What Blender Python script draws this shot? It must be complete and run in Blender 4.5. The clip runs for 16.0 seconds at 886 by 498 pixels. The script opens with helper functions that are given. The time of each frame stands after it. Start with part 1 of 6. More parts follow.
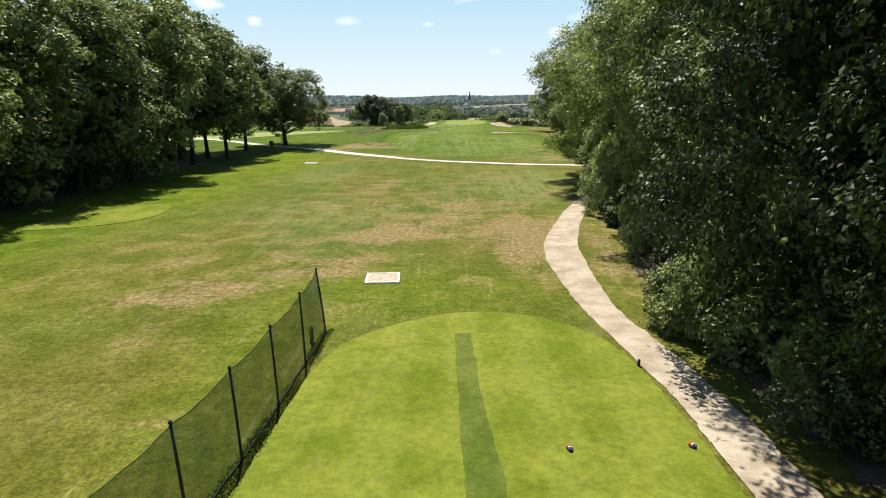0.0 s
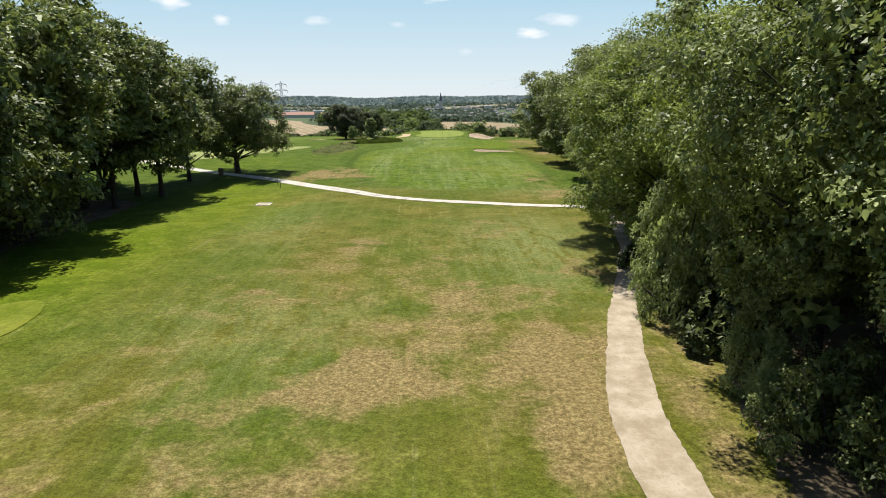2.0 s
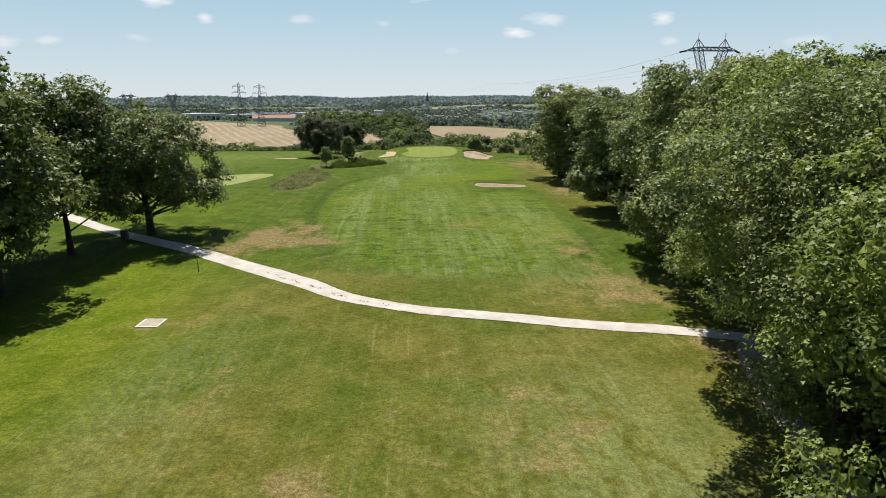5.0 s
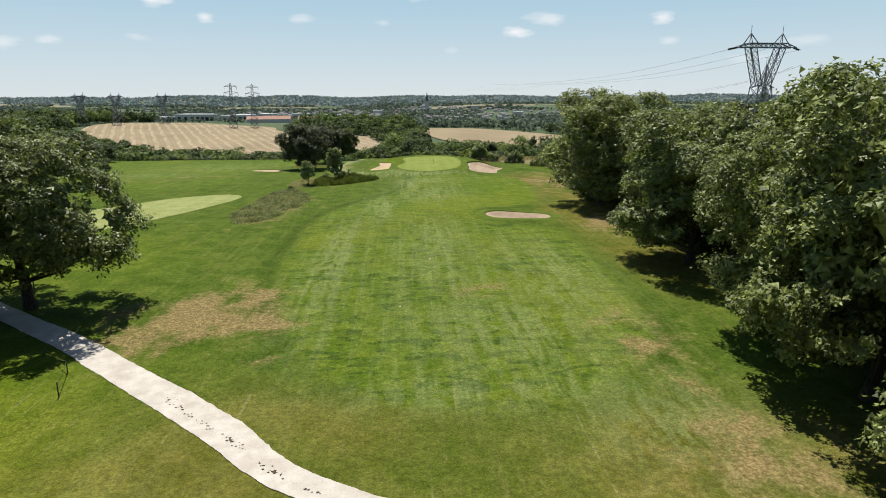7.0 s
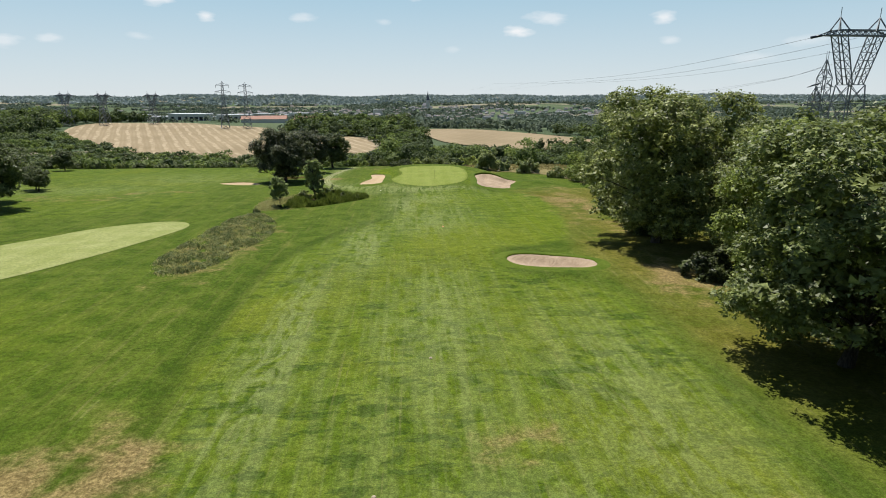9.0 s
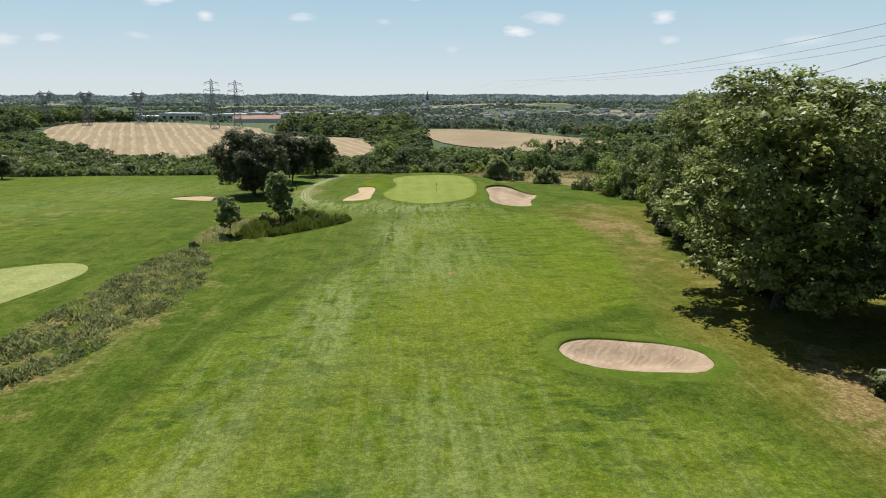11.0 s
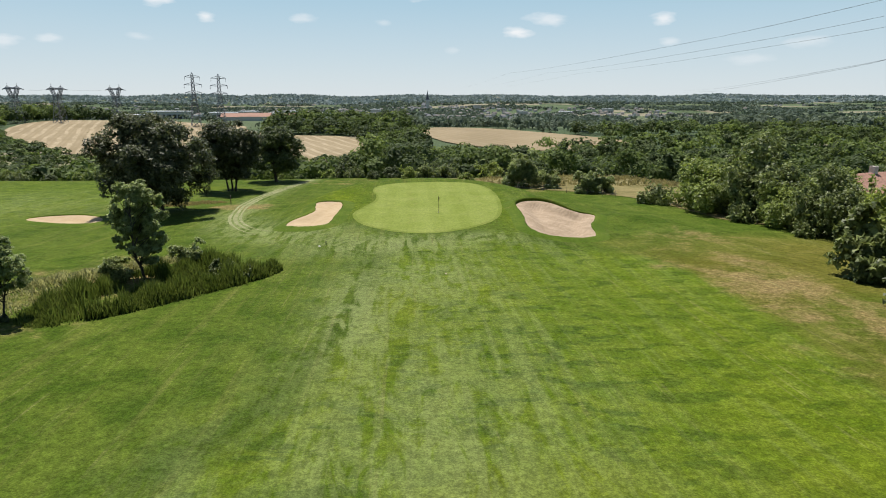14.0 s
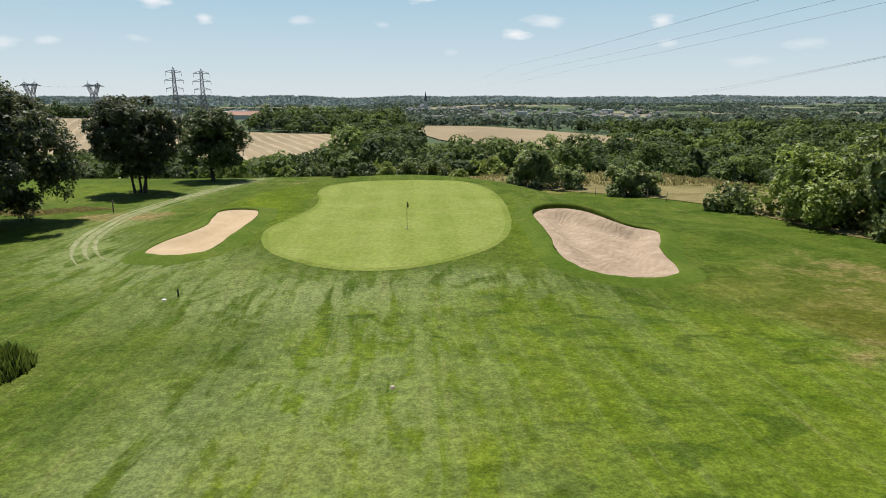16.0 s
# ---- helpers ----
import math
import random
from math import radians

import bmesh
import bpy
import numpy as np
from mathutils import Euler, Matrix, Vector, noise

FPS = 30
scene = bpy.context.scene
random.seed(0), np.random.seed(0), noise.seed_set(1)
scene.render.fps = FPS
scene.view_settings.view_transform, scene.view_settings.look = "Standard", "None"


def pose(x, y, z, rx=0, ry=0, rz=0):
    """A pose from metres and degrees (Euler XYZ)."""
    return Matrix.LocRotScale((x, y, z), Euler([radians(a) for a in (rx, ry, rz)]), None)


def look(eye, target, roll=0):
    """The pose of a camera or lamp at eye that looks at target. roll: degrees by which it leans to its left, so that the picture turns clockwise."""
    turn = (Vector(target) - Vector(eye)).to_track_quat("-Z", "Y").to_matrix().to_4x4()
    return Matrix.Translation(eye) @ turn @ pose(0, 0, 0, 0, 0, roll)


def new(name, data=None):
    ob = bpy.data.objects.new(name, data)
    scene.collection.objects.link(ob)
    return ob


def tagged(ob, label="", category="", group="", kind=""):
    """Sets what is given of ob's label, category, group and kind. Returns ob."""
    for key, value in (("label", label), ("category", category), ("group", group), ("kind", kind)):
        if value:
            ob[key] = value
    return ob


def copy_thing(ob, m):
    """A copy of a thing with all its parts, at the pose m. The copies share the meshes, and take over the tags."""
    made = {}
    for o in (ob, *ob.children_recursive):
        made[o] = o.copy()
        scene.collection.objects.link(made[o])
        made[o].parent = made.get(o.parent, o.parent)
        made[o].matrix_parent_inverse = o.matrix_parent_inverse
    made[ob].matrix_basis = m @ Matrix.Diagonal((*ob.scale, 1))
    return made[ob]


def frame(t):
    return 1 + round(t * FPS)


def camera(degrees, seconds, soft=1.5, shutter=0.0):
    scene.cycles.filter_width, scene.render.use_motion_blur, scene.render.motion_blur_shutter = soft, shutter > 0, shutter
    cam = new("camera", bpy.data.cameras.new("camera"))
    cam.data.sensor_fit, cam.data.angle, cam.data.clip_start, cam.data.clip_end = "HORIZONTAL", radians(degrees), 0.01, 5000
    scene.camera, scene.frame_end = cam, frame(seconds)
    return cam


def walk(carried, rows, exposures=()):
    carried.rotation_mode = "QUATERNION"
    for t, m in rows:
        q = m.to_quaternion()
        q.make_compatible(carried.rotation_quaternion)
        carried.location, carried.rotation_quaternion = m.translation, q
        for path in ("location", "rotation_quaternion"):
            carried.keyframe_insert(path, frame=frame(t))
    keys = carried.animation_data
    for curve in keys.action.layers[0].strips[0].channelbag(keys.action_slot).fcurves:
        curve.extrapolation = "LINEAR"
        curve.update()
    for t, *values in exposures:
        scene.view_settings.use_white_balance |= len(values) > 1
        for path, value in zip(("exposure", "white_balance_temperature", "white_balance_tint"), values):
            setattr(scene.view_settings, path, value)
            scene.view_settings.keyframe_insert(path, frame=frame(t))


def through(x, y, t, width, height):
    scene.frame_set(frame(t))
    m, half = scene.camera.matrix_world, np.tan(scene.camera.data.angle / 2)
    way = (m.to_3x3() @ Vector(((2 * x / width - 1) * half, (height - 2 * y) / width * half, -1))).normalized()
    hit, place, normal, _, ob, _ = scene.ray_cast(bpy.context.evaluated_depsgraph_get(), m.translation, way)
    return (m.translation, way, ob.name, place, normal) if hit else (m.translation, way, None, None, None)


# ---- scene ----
cam = camera(72.0, 16.0, soft=1.0)
PATH = [
    (0, (0.782, 0.567, 8.303), (0.759, 2.507, 7.818), -0.3),
    (0.5, (0.395, 3.937, 8.926), (0.399, 5.877, 8.442), -0.3),
    (1, (0.059, 7.527, 9.615), (0.087, 9.467, 9.13), -0.3),
    (1.5, (-0.218, 11.31, 10.325), (-0.169, 13.249, 9.84), -0.3),
    (2, (-0.432, 15.263, 11.027), (-0.365, 17.202, 10.542), -0.3),
    (2.5, (-0.582, 19.369, 11.698), (-0.501, 21.308, 11.213), -0.3),
    (3, (-0.669, 23.616, 12.322), (-0.577, 25.553, 11.837), -0.3),
    (3.5, (-0.697, 27.993, 12.891), (-0.597, 29.93, 12.405), -0.3),
    (4, (-0.67, 32.494, 13.399), (-0.564, 34.431, 12.912), -0.2),
    (4.5, (-0.595, 37.114, 13.844), (-0.486, 39.05, 13.357), -0.2),
    (7, (0.239, 61.887, 15.198), (0.35, 63.823, 14.709), -0.2),
    (7.5, (0.445, 67.155, 15.31), (0.556, 69.091, 14.82), -0.2),
    (8, (0.649, 72.518, 15.37), (0.759, 74.454, 14.879), -0.1),
    (8.5, (0.846, 77.97, 15.377), (0.955, 79.906, 14.886), -0.1),
    (9, (1.033, 83.503, 15.327), (1.142, 85.438, 14.836), -0.1),
    (9.5, (1.208, 89.107, 15.218), (1.317, 91.043, 14.726), -0.1),
    (10, (1.372, 94.774, 15.043), (1.482, 96.71, 14.551), -0.1),
    (12.5, (2.199, 123.611, 12.986), (2.31, 125.546, 12.495), -0.0),
    (13, (2.434, 129.385, 12.316), (2.545, 131.321, 11.826), -0.0),
    (13.5, (2.727, 135.131, 11.565), (2.838, 137.067, 11.075), -0.0),
    (14, (3.101, 140.837, 10.746), (3.212, 142.774, 10.257), -0.0),
    (14.5, (3.579, 146.495, 9.878), (3.69, 148.431, 9.39), 0.0),
    (15, (4.188, 152.096, 8.99), (4.299, 154.033, 8.503), 0.0),
    (15.5, (4.958, 157.639, 8.12), (5.071, 159.575, 7.635), 0.0),
    (16, (5.924, 163.123, 7.321), (6.039, 165.06, 6.838), 0.0),
]
EXPOSURES = [(0.0, 1.10), (1.0, 1.05), (2.0, 0.93), (3.0, 0.84), (4.5, 0.74), (16.0, 0.72)]
walk(cam, [(t, look(eye, target, roll)) for t, eye, target, roll in PATH], EXPOSURES)

# ---- daylight ----
SUN = Vector((-0.30, 1.0, 0.0)).normalized() * math.cos(radians(66)) + Vector((0, 0, math.sin(radians(66))))


def daylight():
    world = bpy.data.worlds.new("sky")
    scene.world = world
    world.use_nodes = True
    nt = world.node_tree
    nt.nodes.clear()
    out = nt.nodes.new("ShaderNodeOutputWorld")
    bg = nt.nodes.new("ShaderNodeBackground")
    sky = nt.nodes.new("ShaderNodeTexSky")
    sky.sky_type, sky.sun_disc = "NISHITA", False
    sky.sun_elevation, sky.sun_rotation = radians(66), math.atan2(SUN.x, SUN.y)
    sky.air_density, sky.dust_density, sky.ozone_density = 1.0, 0.25, 1.6
    bg.inputs["Strength"].default_value = 0.063
    # small fair-weather clouds: soft ragged patches of the sky itself
    co = nt.nodes.new("ShaderNodeTexCoord")
    wob = nt.nodes.new("ShaderNodeTexNoise")
    wob.inputs["Scale"].default_value, wob.inputs["Detail"].default_value = 28.0, 5.0
    stretch = nt.nodes.new("ShaderNodeMapping")
    stretch.inputs["Scale"].default_value = (1, 1, 3.2)
    nt.links.new(co.outputs["Generated"], stretch.inputs["Vector"])
    nt.links.new(stretch.outputs[0], wob.inputs["Vector"])
    last = None
    for az, el, wide, high, much in CLOUDS:
        a, e = radians(az), radians(el)
        d = (math.sin(a) * math.cos(e), math.cos(a) * math.cos(e), math.sin(e))
        sub = nt.nodes.new("ShaderNodeVectorMath")
        sub.operation = "SUBTRACT"
        sub.inputs[1].default_value = d
        nt.links.new(co.outputs["Generated"], sub.inputs[0])
        scl = nt.nodes.new("ShaderNodeVectorMath")
        scl.operation = "MULTIPLY"
        scl.inputs[1].default_value = (1 / radians(wide), 1 / radians(wide), 0.72 / radians(high))
        nt.links.new(sub.outputs[0], scl.inputs[0])
        ln = nt.nodes.new("ShaderNodeVectorMath")
        ln.operation = "LENGTH"
        nt.links.new(scl.outputs[0], ln.inputs[0])
        add = nt.nodes.new("ShaderNodeMath")
        add.operation = "MULTIPLY_ADD"
        nt.links.new(wob.outputs[0], add.inputs[0])
        add.inputs[1].default_value = 1.7
        nt.links.new(ln.outputs["Value"], add.inputs[2])
        ramp = nt.nodes.new("ShaderNodeMapRange")
        ramp.inputs["From Min"].default_value, ramp.inputs["From Max"].default_value = 1.75, 1.05
        ramp.inputs["To Max"].default_value = much
        nt.links.new(add.outputs[0], ramp.inputs["Value"])
        if last is None:
            last = ramp.outputs[0]
        else:
            mx = nt.nodes.new("ShaderNodeMath")
            mx.operation = "MAXIMUM"
            nt.links.new(last, mx.inputs[0])
            nt.links.new(ramp.outputs[0], mx.inputs[1])
            last = mx.outputs[0]
    mix = nt.nodes.new("ShaderNodeMix")
    mix.data_type = "RGBA"
    nt.links.new(last, mix.inputs["Factor"])
    # the pale haze band of a summer noon, fading upward into the sky
    xyz = nt.nodes.new("ShaderNodeSeparateXYZ")
    nt.links.new(co.outputs["Generated"], xyz.inputs[0])
    grad = nt.nodes.new("ShaderNodeValToRGB")
    grad.color_ramp.elements[0].position, grad.color_ramp.elements[0].color = 0.0, (0.68, 0.755, 0.80, 1)
    grad.color_ramp.elements[1].position, grad.color_ramp.elements[1].color = 0.30, (0.22, 0.42, 0.66, 1)
    step = grad.color_ramp.elements.new(0.15)
    step.color = (0.40, 0.60, 0.73, 1)
    nt.links.new(xyz.outputs["Z"], grad.inputs[0])
    gain = nt.nodes.new("ShaderNodeMix")
    gain.data_type, gain.blend_type = "RGBA", "MULTIPLY"
    gain.inputs["Factor"].default_value = 1.0
    gain.inputs[7].default_value = (9.6, 9.6, 9.6, 1)
    gain.clamp_result = False
    nt.links.new(grad.outputs[0], gain.inputs[6])
    veil = nt.nodes.new("ShaderNodeMapRange")
    veil.inputs["From Min"].default_value, veil.inputs["From Max"].default_value = 0.15, 0.6
    veil.inputs["To Min"].default_value, veil.inputs["To Max"].default_value = 0.92, 0.0
    nt.links.new(xyz.outputs["Z"], veil.inputs["Value"])
    hazy = nt.nodes.new("ShaderNodeMix")
    hazy.data_type = "RGBA"
    nt.links.new(veil.outputs[0], hazy.inputs["Factor"])
    nt.links.new(sky.outputs[0], hazy.inputs[6])
    nt.links.new(gain.outputs[2], hazy.inputs[7])
    nt.links.new(hazy.outputs[2], mix.inputs[6])
    mix.inputs[7].default_value = (8.6, 8.8, 9.0, 1)
    nt.links.new(mix.outputs[2], bg.inputs["Color"])
    nt.links.new(bg.outputs[0], out.inputs["Surface"])
    sun = new("sun", bpy.data.lights.new("sun", "SUN"))
    sun.data.energy, sun.data.angle, sun.data.color = 5.0, radians(0.53), (1.0, 0.955, 0.88)
    sun.matrix_world = look(SUN * 300, (0, 0, 0))


# azimuth, elevation, half width, half height in degrees, strength
CLOUDS = [(-20.6, 7.6, 1.6, 0.55, 0.9), (-16.8, 6.3, 0.9, 0.4, 0.8), (-8.9, 6.4, 1.2, 0.35, 0.45), (-2.0, 6.2, 0.8, 0.3, 0.3),
          (9.8, 5.4, 1.6, 0.5, 0.95), (12.4, 6.4, 2.2, 0.45, 0.6), (22.0, 6.2, 1.3, 0.4, 0.8), (22.8, 4.4, 1.0, 0.3, 0.45),
          (-31.3, 3.9, 1.7, 0.4, 0.5), (-28.3, 4.2, 1.1, 0.35, 0.45), (-22.0, 4.6, 1.2, 0.3, 0.35), (1.6, 8.5, 1.6, 0.5, 0.85),
          (4.2, 3.9, 0.8, 0.25, 0.25), (29.0, 2.8, 2.6, 0.35, 0.3), (33.0, 4.0, 1.8, 0.4, 0.35), (-35.0, 6.5, 1.4, 0.4, 0.5)]
daylight()

# ---- materials ----


class Nodes:
    """A node material in short form."""

    def __init__(self, name):
        self.m = bpy.data.materials.new(name)
        self.m.use_nodes = True
        self.t = self.m.node_tree
        self.p = self.t.nodes["Principled BSDF"]
        self.out = self.t.nodes["Material Output"]
        self.p.inputs["Specular IOR Level"].default_value = 0.3

    def put(self, sock, v):
        if isinstance(v, bpy.types.NodeSocket):
            self.t.links.new(v, sock)
        elif isinstance(v, (tuple, list)) and sock.type == "RGBA":
            sock.default_value = (*v[:3], 1)
        else:
            sock.default_value = v

    def coord(self, kind="Object", scale=(1, 1, 1), turn=0.0):
        c = self.t.nodes.new("ShaderNodeTexCoord")
        if kind == "World":
            g = self.t.nodes.new("ShaderNodeNewGeometry").outputs["Position"]
        else:
            g = c.outputs[kind]
        mp = self.t.nodes.new("ShaderNodeMapping")
        mp.inputs["Scale"].default_value = scale
        mp.inputs["Rotation"].default_value = (0, 0, turn)
        self.t.links.new(g, mp.inputs["Vector"])
        return mp.outputs[0]

    def noise(self, vec, scale, detail=4.0, rough=0.55, warp=0.0):
        n = self.t.nodes.new("ShaderNodeTexNoise")
        n.inputs["Scale"].default_value, n.inputs["Detail"].default_value = scale, detail
        n.inputs["Roughness"].default_value, n.inputs["Distortion"].default_value = rough, warp
        self.t.links.new(vec, n.inputs["Vector"])
        return n.outputs[0]

    def wave(self, vec, scale, warp=1.0, detail=2.0):
        n = self.t.nodes.new("ShaderNodeTexWave")
        n.inputs["Scale"].default_value, n.inputs["Distortion"].default_value, n.inputs["Detail"].default_value = scale, warp, detail
        self.t.links.new(vec, n.inputs["Vector"])
        return n.outputs["Fac"]

    def ramp(self, v, a, b, lo=0.0, hi=1.0):
        r = self.t.nodes.new("ShaderNodeMapRange")
        r.interpolation_type = "SMOOTHSTEP"
        for k, x in (("From Min", a), ("From Max", b), ("To Min", lo), ("To Max", hi)):
            r.inputs[k].default_value = x
        self.put(r.inputs["Value"], v)
        return r.outputs[0]

    def math(self, op, a, b=0.0):
        n = self.t.nodes.new("ShaderNodeMath")
        n.operation = op
        self.put(n.inputs[0], a)
        self.put(n.inputs[1], b)
        return n.outputs[0]

    def mix(self, f, a, b, blend="MIX"):
        n = self.t.nodes.new("ShaderNodeMix")
        n.data_type, n.blend_type = "RGBA", blend
        self.put(n.inputs["Factor"], f)
        self.put(n.inputs[6], a)
        self.put(n.inputs[7], b)
        return n.outputs[2]

    def shade(self, col, v, a, b, lo, hi):
        """col made darker or lighter by a noise: lo to hi times."""
        return self.mix(1.0, col, self.ramp(v, a, b, lo, hi), "MULTIPLY")

    def attr(self, name, part="Color"):
        n = self.t.nodes.new("ShaderNodeAttribute")
        n.attribute_name = name
        if part == "Color":
            return n.outputs["Color"]
        s = self.t.nodes.new("ShaderNodeSeparateColor")
        self.t.links.new(n.outputs["Color"], s.inputs[0])
        return s.outputs[part]

    def island(self):
        return self.t.nodes.new("ShaderNodeNewGeometry").outputs["Random Per Island"]

    def random(self):
        return self.t.nodes.new("ShaderNodeObjectInfo").outputs["Random"]

    def bump(self, h, strength, dist):
        b = self.t.nodes.new("ShaderNodeBump")
        b.inputs["Strength"].default_value, b.inputs["Distance"].default_value = strength, dist
        self.t.links.new(h, b.inputs["Height"])
        self.t.links.new(b.outputs[0], self.p.inputs["Normal"])

    def done(self, colour=None, rough=0.9, bounce=0.70, **more):
        """Colours are named as paint; bounce is the share of light that a rough, shadowed grain gives back."""
        if colour is not None:
            colour = self.mix(1.0, colour, (bounce, bounce, bounce), "MULTIPLY") if bounce < 1 else colour
            self.put(self.p.inputs["Base Color"], colour)
        self.put(self.p.inputs["Roughness"], rough)
        for k, v in more.items():
            self.put(self.p.inputs[k.replace("_", " ")], v)
        return self.m


def plain(name, colour, rough=0.7, metal=0.0, vary=0.15, scale=6.0):
    n = Nodes(name)
    v = n.ramp(n.noise(n.coord(), scale, 5), 0.3, 0.7)
    dark = tuple(c * (1 - vary) for c in colour)
    lite = tuple(min(1, c * (1 + vary)) for c in colour)
    return n.done(n.mix(v, dark, lite), rough, Metallic=metal)


def grass_detail(n, vec):
    """Two fine noises: tufts of a hand's width, and blades."""
    a = n.noise(vec, 2.6, 6, 0.65)
    b = n.noise(vec, 14.0, 4, 0.7)
    return a, b


def turf_ground():
    """The whole course: mown, rough, dry and lush, by the zones stored on the sheet."""
    n = Nodes("turf")
    n.p.inputs["Specular IOR Level"].default_value = 0.04
    w = n.coord("World")
    fair, dry, lush, pale = n.attr("zones", "Red"), n.attr("zones", "Green"), n.attr("zones", "Blue"), n.attr("wear", "Red")
    far, deep = n.attr("wear", "Green"), n.attr("wear", "Blue")
    a, b = grass_detail(n, w)
    tuft = n.noise(w, 5.5, 5, 0.75)
    big = n.noise(w, 0.055, 5, 0.55, 0.6)
    mid = n.noise(w, 0.42, 6, 0.65, 0.5)
    streak = n.noise(n.coord("World", (1.5, 0.06, 1), 0.03), 1.0, 6, 0.65)
    line = n.noise(n.coord("World", (3.2, 0.045, 1), -0.12), 1.0, 4, 0.7)
    blot = n.noise(n.coord("World", (0.55, 0.95, 1)), 1.0, 4, 0.6, 0.4)
    spot = n.noise(n.coord("World", (0.50, 1.05, 1)), 0.95, 5, 0.6, 0.5)
    rough_c = n.mix(n.ramp(mid, 0.34, 0.66), (0.120, 0.122, 0.017), (0.194, 0.179, 0.038))
    rough_c = n.mix(n.ramp(big, 0.40, 0.62), rough_c, n.mix(n.ramp(mid, 0.35, 0.65), (0.086, 0.120, 0.013), (0.134, 0.158, 0.025)))
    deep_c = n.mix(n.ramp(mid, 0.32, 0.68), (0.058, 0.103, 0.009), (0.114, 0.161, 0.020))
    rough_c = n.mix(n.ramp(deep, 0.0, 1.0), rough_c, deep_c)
    rough_c = n.mix(n.ramp(streak, 0.50, 0.72, 0, 0.42), rough_c, (0.195, 0.195, 0.050))
    fair_c = n.mix(n.ramp(blot, 0.38, 0.64), (0.090, 0.144, 0.010), (0.140, 0.192, 0.020))
    fair_c = n.mix(n.ramp(streak, 0.48, 0.66, 0, 0.6), fair_c, (0.182, 0.232, 0.058))
    fair_c = n.mix(n.ramp(spot, 0.52, 0.60, 0, 0.75), fair_c, (0.044, 0.086, 0.010))
    fair_c = n.mix(n.ramp(big, 0.48, 0.66, 0, 0.45), fair_c, (0.185, 0.215, 0.020))
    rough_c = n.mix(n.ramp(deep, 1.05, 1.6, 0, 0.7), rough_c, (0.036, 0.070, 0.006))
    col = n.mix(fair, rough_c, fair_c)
    col = n.mix(n.math("MULTIPLY", lush, 0.8), col, n.mix(n.ramp(mid, 0.35, 0.65), (0.112, 0.168, 0.005), (0.182, 0.235, 0.011)))
    swirl = n.noise(n.coord("World", (0.9, 0.35, 1), 0.35), 0.8, 6, 0.68, 1.6)
    col = n.mix(n.math("MULTIPLY", pale, n.ramp(n.math("ADD", n.math("MULTIPLY", swirl, 0.75), n.math("MULTIPLY", streak, 0.45)), 0.50, 0.64, 0.05, 0.95)), col, (0.240, 0.285, 0.104))
    straw = n.mix(n.ramp(tuft, 0.32, 0.68), (0.212, 0.154, 0.060), (0.340, 0.258, 0.118))
    broad = n.noise(w, 0.17, 4, 0.55, 0.8)
    edge = n.math("ADD", n.math("MULTIPLY", n.math("SUBTRACT", mid, 0.5), 1.5), n.math("MULTIPLY", n.math("SUBTRACT", broad, 0.5), 1.6))
    edge = n.math("ADD", edge, n.math("MULTIPLY", n.math("SUBTRACT", a, 0.5), 0.35))
    dryness = n.math("MULTIPLY", n.ramp(n.math("ADD", dry, edge), 0.30, 0.88, 0, 0.90), n.ramp(dry, 0.02, 0.2))
    col = n.mix(dryness, col, straw)
    col = n.mix(n.math("MULTIPLY", n.ramp(line, 0.56, 0.68, 0, 0.52), n.math("MULTIPLY", n.ramp(mid, 0.4, 0.6), n.ramp(deep, 1.0, 0.2, 0.5, 1.0))), col, (0.290, 0.270, 0.110))
    fieldc = n.t.nodes.new("ShaderNodeTexVoronoi")
    fieldc.inputs["Scale"].default_value = 1.0
    n.t.links.new(n.coord("World", (0.004, 0.006, 0)), fieldc.inputs["Vector"])
    pick = n.t.nodes.new("ShaderNodeSeparateColor")
    n.t.links.new(fieldc.outputs["Color"], pick.inputs[0])
    crops = n.mix(n.ramp(pick.outputs[0], 0.74, 0.84), n.mix(pick.outputs[1], (0.085, 0.125, 0.065), (0.150, 0.185, 0.100)), (0.300, 0.275, 0.190))
    col = n.mix(far, col, crops)
    col = n.shade(col, a, 0.34, 0.66, 0.84, 1.15)
    col = n.shade(col, tuft, 0.36, 0.64, 0.78, 1.18)
    col = n.shade(col, b, 0.36, 0.64, 0.76, 1.20)
    n.bump(n.math("ADD", n.math("MULTIPLY", tuft, 1.0), b), 0.6, 0.06)
    return n.done(col, 0.95, 0.58)


